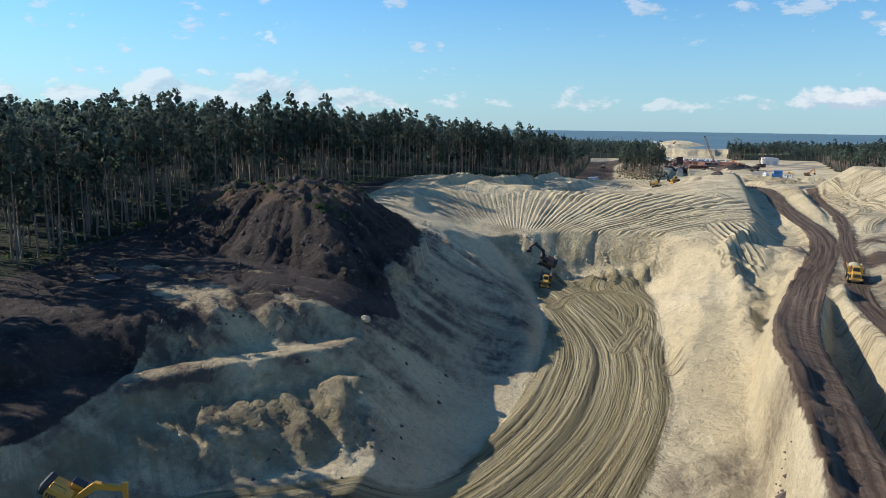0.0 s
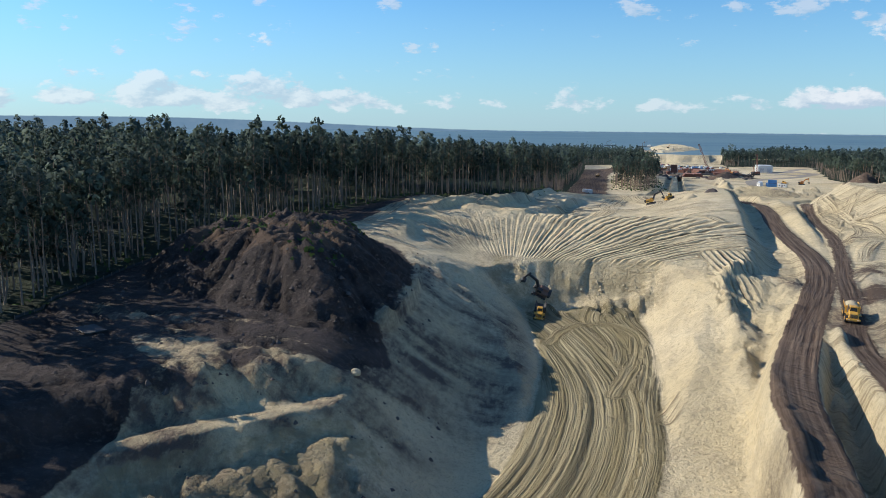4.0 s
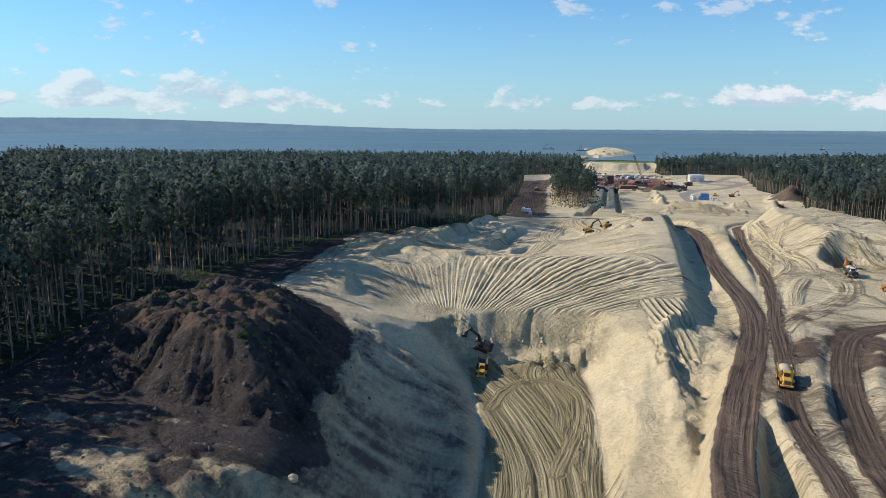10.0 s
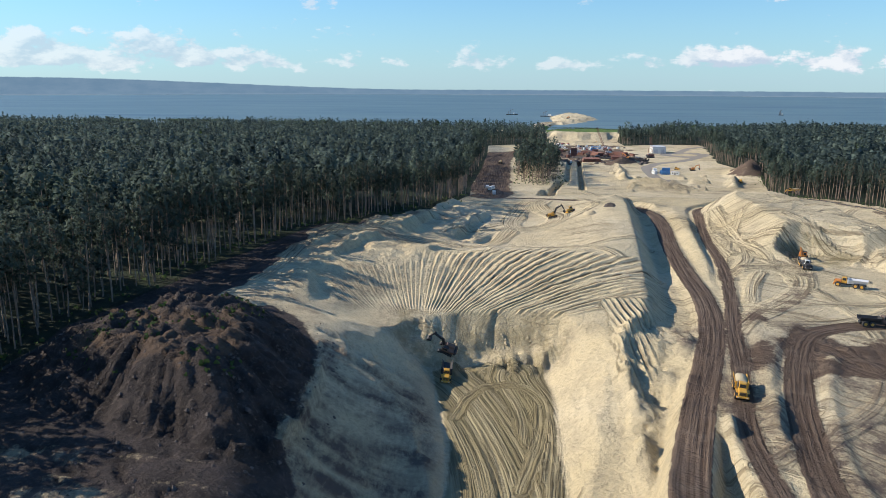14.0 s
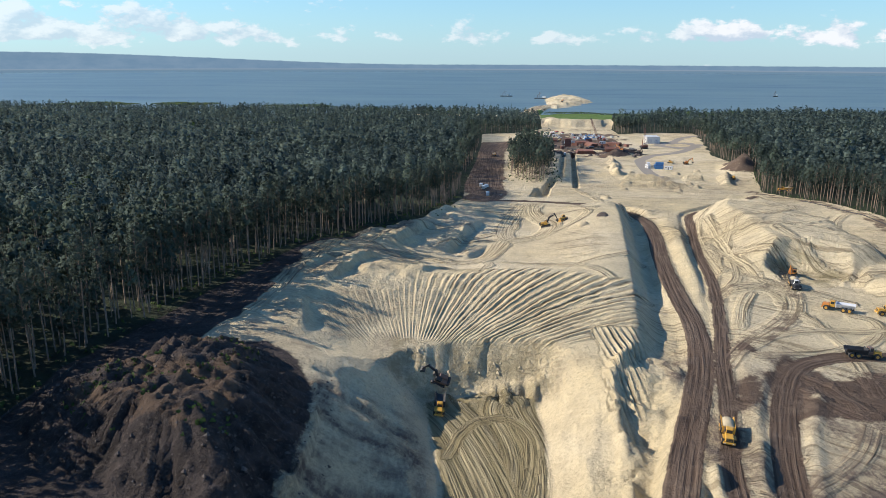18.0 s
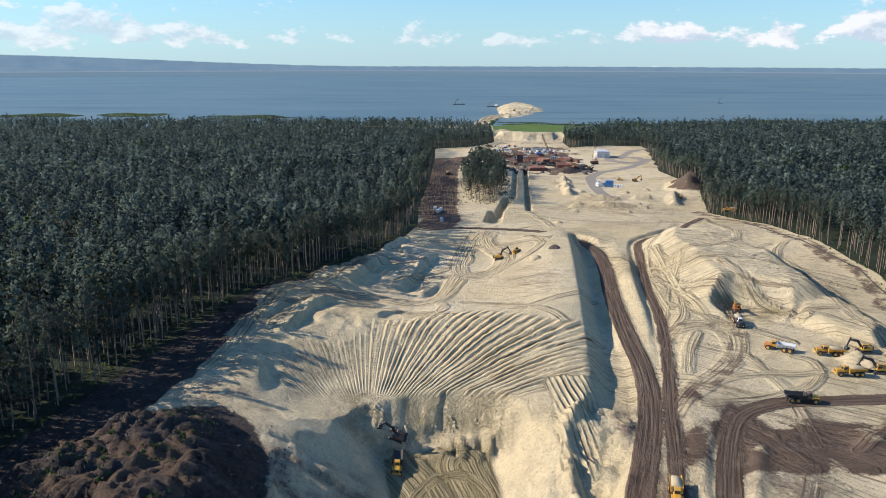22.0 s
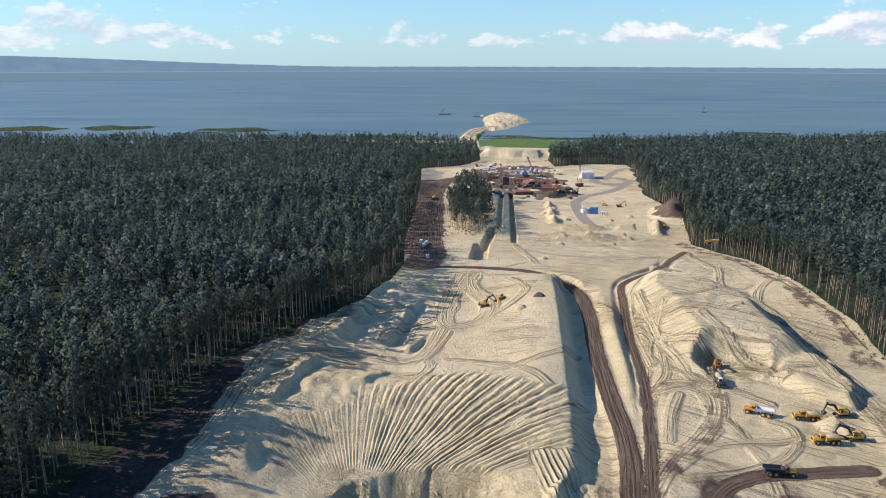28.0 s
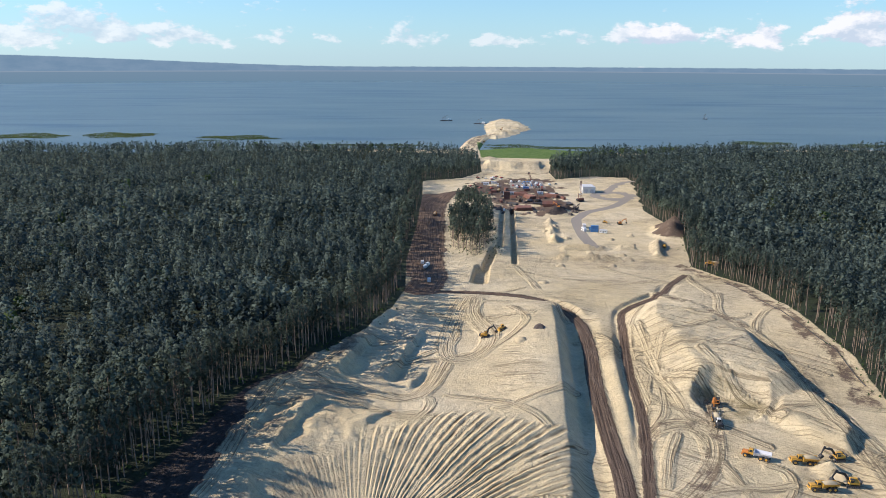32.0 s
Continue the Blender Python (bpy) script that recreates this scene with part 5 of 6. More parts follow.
def heap_mesh(w, l, h, seed=1):
    """A lumpy heap on a rectangular base."""
    n = 9
    xs, ys = np.meshgrid(np.linspace(-1, 1, n), np.linspace(-1, 1, n))
    z = np.clip(1 - xs ** 2, 0, 1) ** 0.7 * np.clip(1 - ys ** 2, 0, 1) ** 0.7 * h + 0.12 * h * (np.random.default_rng(seed).random(xs.shape) - 0.3) * (np.abs(xs) < 0.99) * (np.abs(ys) < 0.99)
    v = np.stack([xs * w / 2, ys * l / 2, z], -1).reshape(-1, 3)
    i = np.arange(n * n).reshape(n, n)
    f = np.stack([i[:-1, :-1], i[:-1, 1:], i[1:, 1:], i[1:, :-1]], -1).reshape(-1, 4)
    return v, f


def dump_truck(paint, cab_paint, bed_paint, label, loaded=True):
    """Articulated dumper, front towards +y."""
    t = tagged(new("dump_truck"), label, "dump truck", "dump trucks")
    part("chassis", block(block(B(), -0.45, 0.45, -4.7, 1.0, 0.85, 1.3), -0.55, 0.55, 0.6, 4.9, 0.8, 1.35), M_DARK, t)
    bm = block(B(), -1.0, 1.0, 2.7, 5.0, 1.25, 2.35, 0.12, (0.86, 0.9), (0, -0.08))
    block(bm, -1.35, 1.35, 4.7, 5.15, 0.75, 1.25, 0.1)
    hood = part("hood", bm, paint, t)
    for k in range(6):
        part("grille_bar", block(B(), -0.7, 0.7, 4.92, 4.99, 1.4 + k * 0.13, 1.46 + k * 0.13, 0), M_DARK, hood)
    for s in (-1, 1):
        part("fender", block(B(), s * 0.95 - 0.5 * (s < 0) * 1.0, s * 0.95 + 0.5 * (s > 0) * 1.0, 2.6, 4.6, 1.85, 2.0, 0.05), paint, t)
        part("headlight", block(B(), s * 0.9 - 0.18, s * 0.9 + 0.18, 5.1, 5.2, 0.95, 1.12, 0.02), M_LAMP, t)
        part("mirror", block(B(), s * 1.25 - 0.05, s * 1.25 + 0.05, 2.75, 2.85, 2.5, 3.0, 0.02), M_DARK, t)
    cab = part("cab", block(B(), -0.82, 0.82, 1.15, 2.75, 1.3, 3.35, 0.1, (0.92, 0.86)), cab_paint, t)
    part("windscreen", block(B(), -0.66, 0.66, 2.62, 2.72, 2.3, 3.1, 0.02, (0.95, 1), (0, -0.06)), M_GLASS, cab)
    for s in (-1, 1):
        part("side_window", block(B(), s * 0.8 - 0.03, s * 0.8 + 0.03, 1.4, 2.5, 2.25, 3.1, 0.01), M_GLASS, cab)
    part("rear_window", block(B(), -0.6, 0.6, 1.16, 1.24, 2.4, 3.05, 0.01), M_GLASS, cab)
    part("exhaust_pipe", drum(B(), (0.95, 1.5, 2.6), (0, 0, 1), 0.09, 1.7, 8), M_GREY, t)
    bm = B()
    prof = [(-1.0, 1.35), (1.0, 1.35), (1.55, 2.75), (1.42, 2.75), (0.92, 1.5), (-0.92, 1.5), (-1.42, 2.75), (-1.55, 2.75)]
    front = [bm.verts.new((x, 0.85, z)) for x, z in prof]
    rear = [bm.verts.new((x, -4.9, z + (0.55 if z < 2 else 0.1))) for x, z in prof]
    for k in range(8):
        bm.faces.new((front[k], front[(k + 1) % 8], rear[(k + 1) % 8], rear[k]))
    bm.faces.new(front[::-1])
    bm.faces.new(rear)
    block(bm, -1.45, 1.45, 0.72, 0.95, 1.35, 3.0, 0.04)
    bmesh.ops.recalc_face_normals(bm, faces=bm.faces)
    bed = part("dump_bed", bm, bed_paint, t)
    for k in range(5):
        for s in (-1, 1):
            part("rib", bar(B(), (s * 1.02, -4.2 + k * 1.15, 1.5), (s * 1.56, -4.2 + k * 1.15, 2.7), 0.14, 0.12), bed_paint, bed)
    if loaded:
        v, f = heap_mesh(2.75, 5.4, 1.0, 3)
        part("sand_load", mesh_from("sand_load", v + np.array([0, -2.05, 2.45]), f, [M_SAND], smooth=True), M_SAND, t, "heaped damp sand")
    for y in (3.65, -1.55, -3.4):
        for s in (-1, 1):
            wheel_on(t, s * 1.22, y, 0.9, 0.72)
    return t


def excavator(paint, label, boom_up=38, stick_down=62, arm_paint=None):
    """Crawler excavator, boom towards +y."""
    t = tagged(new("excavator"), label, "excavator", "excavators")
    for s in (-1, 1):
        tr = part("crawler_track", belt(B(), s * 1.3 - 0.32, s * 1.3 + 0.32, -2.2, 2.2, 0.95), M_DARK, t)
        for k in range(5):
            part("roller", drum(B(), (s * 1.63, -1.5 + k * 0.75, 0.38), (1, 0, 0), 0.24, 0.06, 10), M_GREY, tr)
    part("undercarriage", drum(block(B(), -1.0, 1.0, -1.2, 1.2, 0.5, 0.95), (0, 0, 1.05), (0, 0, 1), 0.8, 0.3), M_DARK, t)
    house = part("upper_body", block(block(B(), -1.4, 1.4, -2.2, 1.2, 1.2, 2.25, 0.12), 0.0, 1.35, -2.1, 0.6, 2.2, 2.75, 0.15, (0.9, 0.92)), paint, t)
    part("counterweight", block(B(), -1.4, 1.4, -2.95, -2.1, 1.25, 2.6, 0.25), M_DARK, house, "dark rounded counterweight")
    for k in range(5):
        part("vent", block(B(), 1.38, 1.43, -1.9 + k * 0.3, -1.72 + k * 0.3, 1.5, 2.1, 0), M_DARK, house)
    part("handrail", bar(bar(bar(B(), (1.25, -0.2, 2.75), (1.25, -0.2, 3.4), 0.05, 0.05), (1.25, -1.8, 2.75), (1.25, -1.8, 3.4), 0.05, 0.05), (1.25, -0.2, 3.4), (1.25, -1.8, 3.4), 0.05, 0.05), M_DARK, house)
    cab = part("cab", block(B(), -1.4, -0.35, -0.35, 1.45, 1.3, 3.05, 0.1, (0.95, 0.86), (0, -0.08)), paint, t)
    part("windscreen", block(B(), -1.25, -0.5, 1.3, 1.4, 1.9, 2.9, 0.02, (1, 1), (0, -0.14)), M_GLASS, cab)
    part("side_window", block(B(), -1.42, -1.36, -0.15, 1.15, 2.05, 2.85, 0.01), M_GLASS, cab)
    part("cab_roof", block(B(), -1.38, -0.38, -0.35, 1.2, 3.03, 3.12, 0.03), M_DARK, cab)
    arm_paint = arm_paint or paint
    e, s2 = radians(boom_up), radians(stick_down)
    foot = Vector((0.2, 0.9, 1.9))
    knee = foot + Vector((0, math.cos(e + 0.35), math.sin(e + 0.35))) * 3.0
    tip = knee + Vector((0, math.cos(e - 0.35), math.sin(e - 0.35))) * 3.2
    end = tip + Vector((0, math.cos(s2) * 0.55, -math.sin(s2))) * 3.0
    boom = part("boom", bar(bar(B(), foot, knee, 0.5, 0.55, 0.48, 0.85), knee - Vector((0, 0.1, 0)), tip, 0.48, 0.85, 0.4, 0.45), arm_paint, t)
    part("boom_cylinder", drum(B(), (foot + Vector((0, 0.7, -0.35)) + knee) / 2, knee - foot - Vector((0, 0.7, -0.35)), 0.1, 2.6, 8), M_GREY, boom)
    back = tip + (tip - end).normalized() * 0.8
    stick = part("stick", bar(B(), back, end, 0.36, 0.62, 0.3, 0.34), arm_paint, t)
    part("stick_cylinder", drum(B(), (knee + Vector((0, 0.1, 0.5)) + back) / 2, back - knee - Vector((0, 0.1, 0.5)), 0.09, 2.2, 8), M_GREY, stick)
    bm = B()
    ring = []
    for k in range(7):
        a = radians(-60 + 45 * k * 0.85)
        ring.append((end.y - 0.35 + 0.75 * math.cos(a), end.z - 0.75 + 0.75 * math.sin(a)))
    for r0, flip in ((1.0, 1), (0.86, -1)):
        cy, cz = end.y - 0.35, end.z - 0.75
        for (ay, az), (by, bz) in zip(ring[:-1], ring[1:]):
            q = [(-0.5, cy + (ay - cy) * r0, cz + (az - cz) * r0), (0.9, cy + (ay - cy) * r0, cz + (az - cz) * r0), (0.9, cy + (by - cy) * r0, cz + (bz - cz) * r0), (-0.5, cy + (by - cy) * r0, cz + (bz - cz) * r0)]
            bm.faces.new([bm.verts.new(p) for p in q[::flip]])
    for x in (-0.5, 0.9):
        bm.faces.new([bm.verts.new((x, y, z)) for y, z in ring])
    for k in range(5):
        block(bm, -0.45 + k * 0.3, -0.3 + k * 0.3, ring[0][0] - 0.05, ring[0][0] + 0.1, ring[0][1] - 0.28, ring[0][1] + 0.02, 0.01)
    part("bucket", bm, M_DARK, t, "worn dark toothed bucket")
    return t


def bulldozer(paint, label):
    t = tagged(new("bulldozer"), label, "bulldozer", "bulldozers")
    for s in (-1, 1):
        part("crawler_track", belt(B(), s * 1.0 - 0.28, s * 1.0 + 0.28, -1.8, 1.7, 1.0), M_DARK, t)
    part("body", block(block(B(), -0.7, 0.7, -1.6, 1.9, 0.5, 1.3, 0.08), -0.55, 0.55, 0.2, 1.95, 1.25, 2.0, 0.1, (0.9, 0.95)), paint, t)
    cab = part("cab", block(B(), -0.75, 0.75, -1.3, 0.25, 1.3, 2.95, 0.1, (0.88, 0.85)), paint, t)
    for s in (-1, 1):
        part("side_window", block(B(), s * 0.72 - 0.03, s * 0.72 + 0.03, -1.0, 0.05, 1.9, 2.7, 0.01, (1, 0.9), (-s * 0.05, 0)), M_GLASS, cab)
    part("windscreen", block(B(), -0.55, 0.55, 0.14, 0.22, 1.95, 2.7, 0.01, (0.9, 1), (0, -0.06)), M_GLASS, cab)
    bm = B()
    for k in range(4):
        a, b = radians(-35 + 24 * k), radians(-35 + 24 * (k + 1))
        bar(bm, (0, 3.1 - 0.8 * math.cos(a), 0.75 + 0.8 * math.sin(a)), (0, 3.1 - 0.8 * math.cos(b), 0.75 + 0.8 * math.sin(b)), 3.6, 0.09)
    part("blade", bm, M_YELLOW, t, "scraped yellow curved blade")
    for s in (-1, 1):
        part("push_arm", bar(B(), (s * 1.35, -0.3, 0.5), (s * 1.35, 2.35, 0.45), 0.16, 0.22), paint, t)
    part("exhaust_pipe", drum(B(), (0.2, 1.2, 2.3), (0, 0, 1), 0.07, 0.8, 8), M_DARK, t)
    part("ripper", bar(bar(B(), (0, -1.6, 0.9), (0, -2.4, 0.9), 0.9, 0.2), (0, -2.3, 1.1), (0, -2.45, 0.15), 0.14, 0.2), M_DARK, t)
    return t


def stand(thing, x, y, heading, lift=0.0, tilt=True):
    """Places a machine on the ground, heading clockwise from +y in degrees."""
    h = radians(heading)
    f = Vector((math.sin(h), math.cos(h), 0))
    s = Vector((math.cos(h), -math.sin(h), 0))
    z = [ground_at(x + f.x * a + s.x * b, y + f.y * a + s.y * b) for a, b in ((2.5, 0), (-2.5, 0), (0, 1.3), (0, -1.3))]
    fw, sd = Vector((f.x * 5, f.y * 5, z[0] - z[1])).normalized(), Vector((s.x * 2.6, s.y * 2.6, z[2] - z[3])).normalized()
    upw = sd.cross(fw).normalized()
    sd = fw.cross(upw).normalized()
    m = Matrix((sd, fw, upw)).transposed().to_4x4()
    m.translation = (x, y, sum(z) / 4 - 0.05 + lift)
    m = m @ Matrix.Scale(0.88, 4)
    thing.matrix_world = m
    return m


truck = dump_truck(M_YELLOW, M_YELLOW, M_YELLOW, "yellow articulated dump truck loaded with damp sand on the haul track")
stand(truck, 46.2, 134.2, 192)
pit_truck = dump_truck(M_YELLOW, M_YELLOW, M_DARK, "yellow dump truck with an empty dark bed in the pit", False)
stand(pit_truck, -14.7, 162.6, 178)
white_truck = dump_truck(M_DARK, M_WHITE, M_GREY, "white-cab tipper truck with grey bed being loaded below the mound")
stand(white_truck, 95.6, 233.5, 190)
tan_truck = dump_truck(M_ORANGE, M_YELLOW, M_PALE, "orange dump truck with a pale bed waiting on the sand", False)
stand(tan_truck, 100.0, 211.0, 300)
for x, y, h in ((113.6, 208.0, 272), (112.8, 194.0, 268)):
    stand(copy_thing(truck, Matrix.Identity(4)), x, y, h)
brown_truck = dump_truck(M_YELLOW, M_BROWNM, M_DARK, "muddy yellow dump truck with an empty dark bed on brown soil", False)
stand(brown_truck, 92.0, 178.0, 92)

digger = excavator(M_BROWNM, "muddy dark crawler excavator with a black boom below the head wall", 40, 60, M_DARK)
stand(digger, -15.6, 171.0, 265)
mound_digger = excavator(M_ORANGE, "orange crawler excavator cutting into the sand mound", 36, 70)
stand(mound_digger, 100.8, 249.0, 205)
yard_digger = excavator(M_YELLOW, "yellow crawler excavator with a dark boom loading sand", 34, 55, M_DARK)
stand(yard_digger, 125.5, 210.5, 262)
stand(copy_thing(yard_digger, Matrix.Identity(4)), 122.5, 196.5, 274)
low_digger = excavator(M_YELLOW, "yellow crawler excavator low in the shaded corner of the pit", 44, 50)
stand(low_digger, -50.2, 38.4, 75)
dozer = bulldozer(M_YELLOW, "yellow bulldozer levelling sand on the hill")
stand(dozer, 27.6, 319.5, 245)
hill_digger = excavator(M_YELLOW, "yellow crawler excavator with a dark boom on the sand hill", 38, 58, M_DARK)
stand(hill_digger, 19.6, 315.0, 100)

# ---- the far works, the shore and small things ----
def on_ground(thing, x, y, heading=0.0, lift=-0.04):
    thing.matrix_world = pose(x, y, ground_at(x, y) + lift, 0, 0, -heading)
    return thing


def container(paint, label, long=6.0):
    """A ribbed steel container, long side along x."""
    t = tagged(new("shipping_container"), label, "container", "containers")
    part("body", block(B(), -long / 2, long / 2, -1.2, 1.2, 0.1, 2.55, 0.03), paint, t)
    for k in range(int(long / 1.0)):
        for s in (-1, 1):
            part("rib", block(B(), -long / 2 + 0.3 + k * 1.0, -long / 2 + 0.7 + k * 1.0, s * 1.22 - 0.03, s * 1.22 + 0.03, 0.3, 2.4, 0), paint, t)
    part("base_frame", block(B(), -long / 2 - 0.02, long / 2 + 0.02, -1.25, 1.25, 0, 0.16, 0.02), M_DARK, t)
    part("roof", block(B(), -long / 2 + 0.05, long / 2 - 0.05, -1.15, 1.15, 2.552, 2.6, 0.02), paint, t)
    for s in (-1, 1):
        part("door", block(B(), long / 2 + 0.004, long / 2 + 0.05, s * 0.58 - 0.54, s * 0.58 + 0.54, 0.25, 2.4, 0.02), paint, t)
    return t


def site_cabin(paint, label):
    t = tagged(new("site_cabin"), label, "cabin", "site cabins")
    part("wall", block(B(), -3, 3, -1.2, 1.2, 0.15, 2.6, 0.04), paint, t)
    part("roof", block(B(), -3.1, 3.1, -1.3, 1.3, 2.604, 2.74, 0.04), M_PALE, t)
    for x in (-1.8, 1.6):
        w = part("window", block(B(), x - 0.5, x + 0.5, -1.24, -1.204, 1.2, 2.1, 0.01), M_WHITE, t)
        part("pane", block(B(), x - 0.42, x + 0.42, -1.26, -1.244, 1.28, 2.02, 0), M_GLASS, w)
    part("door", block(B(), -0.45, 0.45, -1.25, -1.204, 0.2, 2.2, 0.01), M_GREY, t)
    for x in (-2.7, 2.7):
        part("skid", block(B(), x - 0.15, x + 0.15, -1.1, 1.1, 0, 0.15, 0.02), M_DARK, t)
    return t


def crawler_crane(label, long, lean, swing):
    """Crawler crane with a lattice boom leaning lean degrees from upright towards swing."""
    t = tagged(new("crawler_crane"), label, "crane", "cranes")
    for s in (-1, 1):
        part("crawler_track", belt(B(), s * 1.9 - 0.45, s * 1.9 + 0.45, -3, 3, 1.2), M_DARK, t)
    part("upper_body", block(B(), -1.6, 1.6, -3.6, 1.6, 1.3, 3.3, 0.15), M_RUST, t)
    part("counterweight", block(B(), -1.7, 1.7, -4.6, -3.5, 1.3, 3.0, 0.2), M_DARK, t)
    cab = part("cab", block(B(), 0.7, 1.8, 1.5, 3.0, 1.4, 3.4, 0.1), M_RUST, t)
    part("windscreen", block(B(), 0.85, 1.65, 2.96, 3.02, 2.1, 3.2, 0.02), M_GLASS, cab)
    way = Vector((math.sin(radians(lean)) * math.sin(radians(swing)), math.sin(radians(lean)) * math.cos(radians(swing)), math.cos(radians(lean))))
    a, b = Vector((0, 1.2, 2.2)), Vector((0, 1.2, 2.2)) + way * long
    sx = Vector((0, 0, 1)).cross(way).normalized()
    sy = way.cross(sx)
    bm = B()
    n = int(long / 1.6)
    for k in range(n):
        f0, f1 = k / n, (k + 1) / n
        for c in range(4):
            q = [(sx * i + sy * j) * 0.6 for i, j in ((-1, -1), (1, -1), (1, 1), (-1, 1))]
            bar(bm, a + (b - a) * f0 + q[c], a + (b - a) * f1 + q[c], 0.16, 0.16)
            bar(bm, a + (b - a) * f0 + q[c], a + (b - a) * f1 + q[(c + 1) % 4], 0.09, 0.09)
    part("lattice_boom", bm, M_RUST, t, "rust-red lattice boom")
    part("boom_head", drum(B(), b, sx, 0.7, 0.9, 12), M_DARK, t)
    part("mast", bar(B(), (0, -2.2, 3.2), (0, -3.2, 8.5), 0.5, 0.3), M_RUST, t)
    part("pendant_line", bar(B(), (0, -3.2, 8.5), b, 0.07, 0.07), M_DARK, t)
    hook = b + Vector((0, 0, -long * 0.45))
    part("hoist_rope", bar(B(), b + Vector((0, 0.5, 0)), hook + Vector((0, 0.5, 0)), 0.06, 0.06), M_DARK, t)
    part("hook_block", block(B(), hook.x - 0.25, hook.x + 0.25, hook.y + 0.3, hook.y + 0.7, hook.z - 0.7, hook.z, 0.08), M_YELLOW, t)
    return t


def tube_stack(label, rows, cols, long, r, mat):
    """Steel tubes stacked on timbers, along x."""
    t = tagged(new("tube_stack"), label, "steel tubes", "stacks of steel tubes")
    made = drum(B(), (0, 0, 0), (1, 0, 0), r, long, 12)
    me = bpy.data.meshes.new("tube")
    made.to_mesh(me)
    made.free()
    me.materials.append(mat)
    for k in range(rows):
        for j in range(cols - k):
            o = part("tube", me, mat, t)
            o.location = (0.15 * ((j * 7 + k * 3) % 5), (j + k * 0.5 - (cols - 1) / 2) * r * 2.06, 0.16 + r + k * r * 1.75)
    for x in (-long * 0.3, long * 0.3):
        part("bearer", block(B(), x - 0.15, x + 0.15, -cols * r * 1.1, cols * r * 1.1, 0, 0.16, 0.02), M_WOOD, t)
    return t


def parked_car(paint, label, van=False):
    t = tagged(new("van" if van else "car"), label, "van" if van else "car", "vehicles on the site")
    if van:
        part("body", block(block(B(), -0.95, 0.95, -2.5, 1.3, 0.4, 2.3, 0.12), -0.92, 0.92, 1.2, 2.5, 0.4, 1.25, 0.12), paint, t)
        part("windscreen", block(B(), -0.8, 0.8, 1.25, 1.75, 1.25, 2.1, 0.04, (0.92, 0.4), (0, -0.2)), M_GLASS, t)
    else:
        part("body", block(B(), -0.88, 0.88, -2.15, 2.15, 0.32, 0.92, 0.14), paint, t)
        top = part("roof", block(B(), -0.78, 0.78, -1.6, 0.95, 0.9, 1.45, 0.06, (0.82, 0.68), (0, -0.1)), paint, t)
        part("windscreen", block(B(), -0.62, 0.62, 0.45, 0.95, 0.95, 1.4, 0.02, (0.95, 0.5), (0, -0.22)), M_GLASS, top)
        for s in (-1, 1):
            part("side_window", block(B(), s * 0.74 - 0.03, s * 0.74 + 0.03, -1.1, 0.45, 0.98, 1.34, 0.01, (1, 0.8), (-s * 0.06, 0)), M_GLASS, top)
    for y in (-1.4, 1.4):
        for s in (-1, 1):
            part("wheel", drum(B(), (s * 0.8, y, 0.33), (1, 0, 0), 0.33, 0.22, 12), M_RUBBER, t)
    return t


# white hall by the turning circle
hall = tagged(new("hall"), "low white metal-clad hall with a pale roof beside the turning circle", "building")
part("wall", block(B(), -6.5, 6.5, -8, 8, 0, 6.2, 0.05), M_WHITE, hall)
part("roof", block(B(), -6.8, 6.8, -8.3, 8.3, 6.204, 6.9, 0.05, (0.9, 1)), M_PALE, hall)
for k in range(4):
    part("skylight", block(B(), -4.5, 4.5, -6.4 + k * 3.6, -4.8 + k * 3.6, 6.904, 6.98, 0.02), M_WHITE, hall)
for x in (-3.2, 3.2):
    d = part("door", block(B(), x - 1.8, x + 1.8, -8.08, -8.004, 0.05, 4.2, 0.02), M_PALE, hall)
    for k in range(7):
        part("slat", block(B(), x - 1.75, x + 1.75, -8.12, -8.084, 0.3 + k * 0.55, 0.36 + k * 0.55, 0), M_GREY, d)
for k in range(7):
    part("downpipe", block(B(), -6.58, -6.504, -7.5 + k * 2.5, -7.35 + k * 2.5, 0, 6.1, 0.01), M_GREY, hall)
on_ground(hall, 150.0, 759.0, 0)

blue = container(M_BLUE, "bright blue ribbed steel container on the works yard")
on_ground(blue, 121.0, 576.0, 8)
for x, y, h in ((122.0, 579.4, 8), (121.4, 583.0, 12), (88.0, 776.0, 4)):
    c = copy_thing(blue, Matrix.Identity(4))
    on_ground(c, x, y, h)
top_box = copy_thing(blue, Matrix.Identity(4))
on_ground(top_box, 121.4, 577.0, 8, 2.58)
white_cabin = site_cabin(M_WHITE, "white site cabin with small windows on skids")
on_ground(white_cabin, 113.5, 580.0, 80)
for x, y, h in ((127.5, 572, 20), (116, 592, 95), (64, 742, 10), (71, 743, 5), (99, 745, 0), (47, 800, 12), (56, 806, 8), (110, 736, 50)):
    on_ground(copy_thing(white_cabin, Matrix.Identity(4)), x, y, h)
dark_box = container(M_RUST, "dark rust-red container standing among the works", 6.0)
on_ground(dark_box, 62.5, 716.0, 4)
for x, y, h, l in ((62.5, 716.2, 4, 2.58), (62.3, 716.0, 4, 5.2), (70, 724, 30, -0.04), (56, 700, 85, -0.04), (82, 748, 2, -0.04), (98, 720, 20, -0.04), (118, 716, 70, -0.04), (47, 742, 40, -0.04), (52, 752, 12, -0.04), (66, 768, 80, -0.04), (88, 764, 4, -0.04), (104, 768, 92, -0.04)):
    on_ground(copy_thing(dark_box, Matrix.Identity(4)), x, y, h, l)

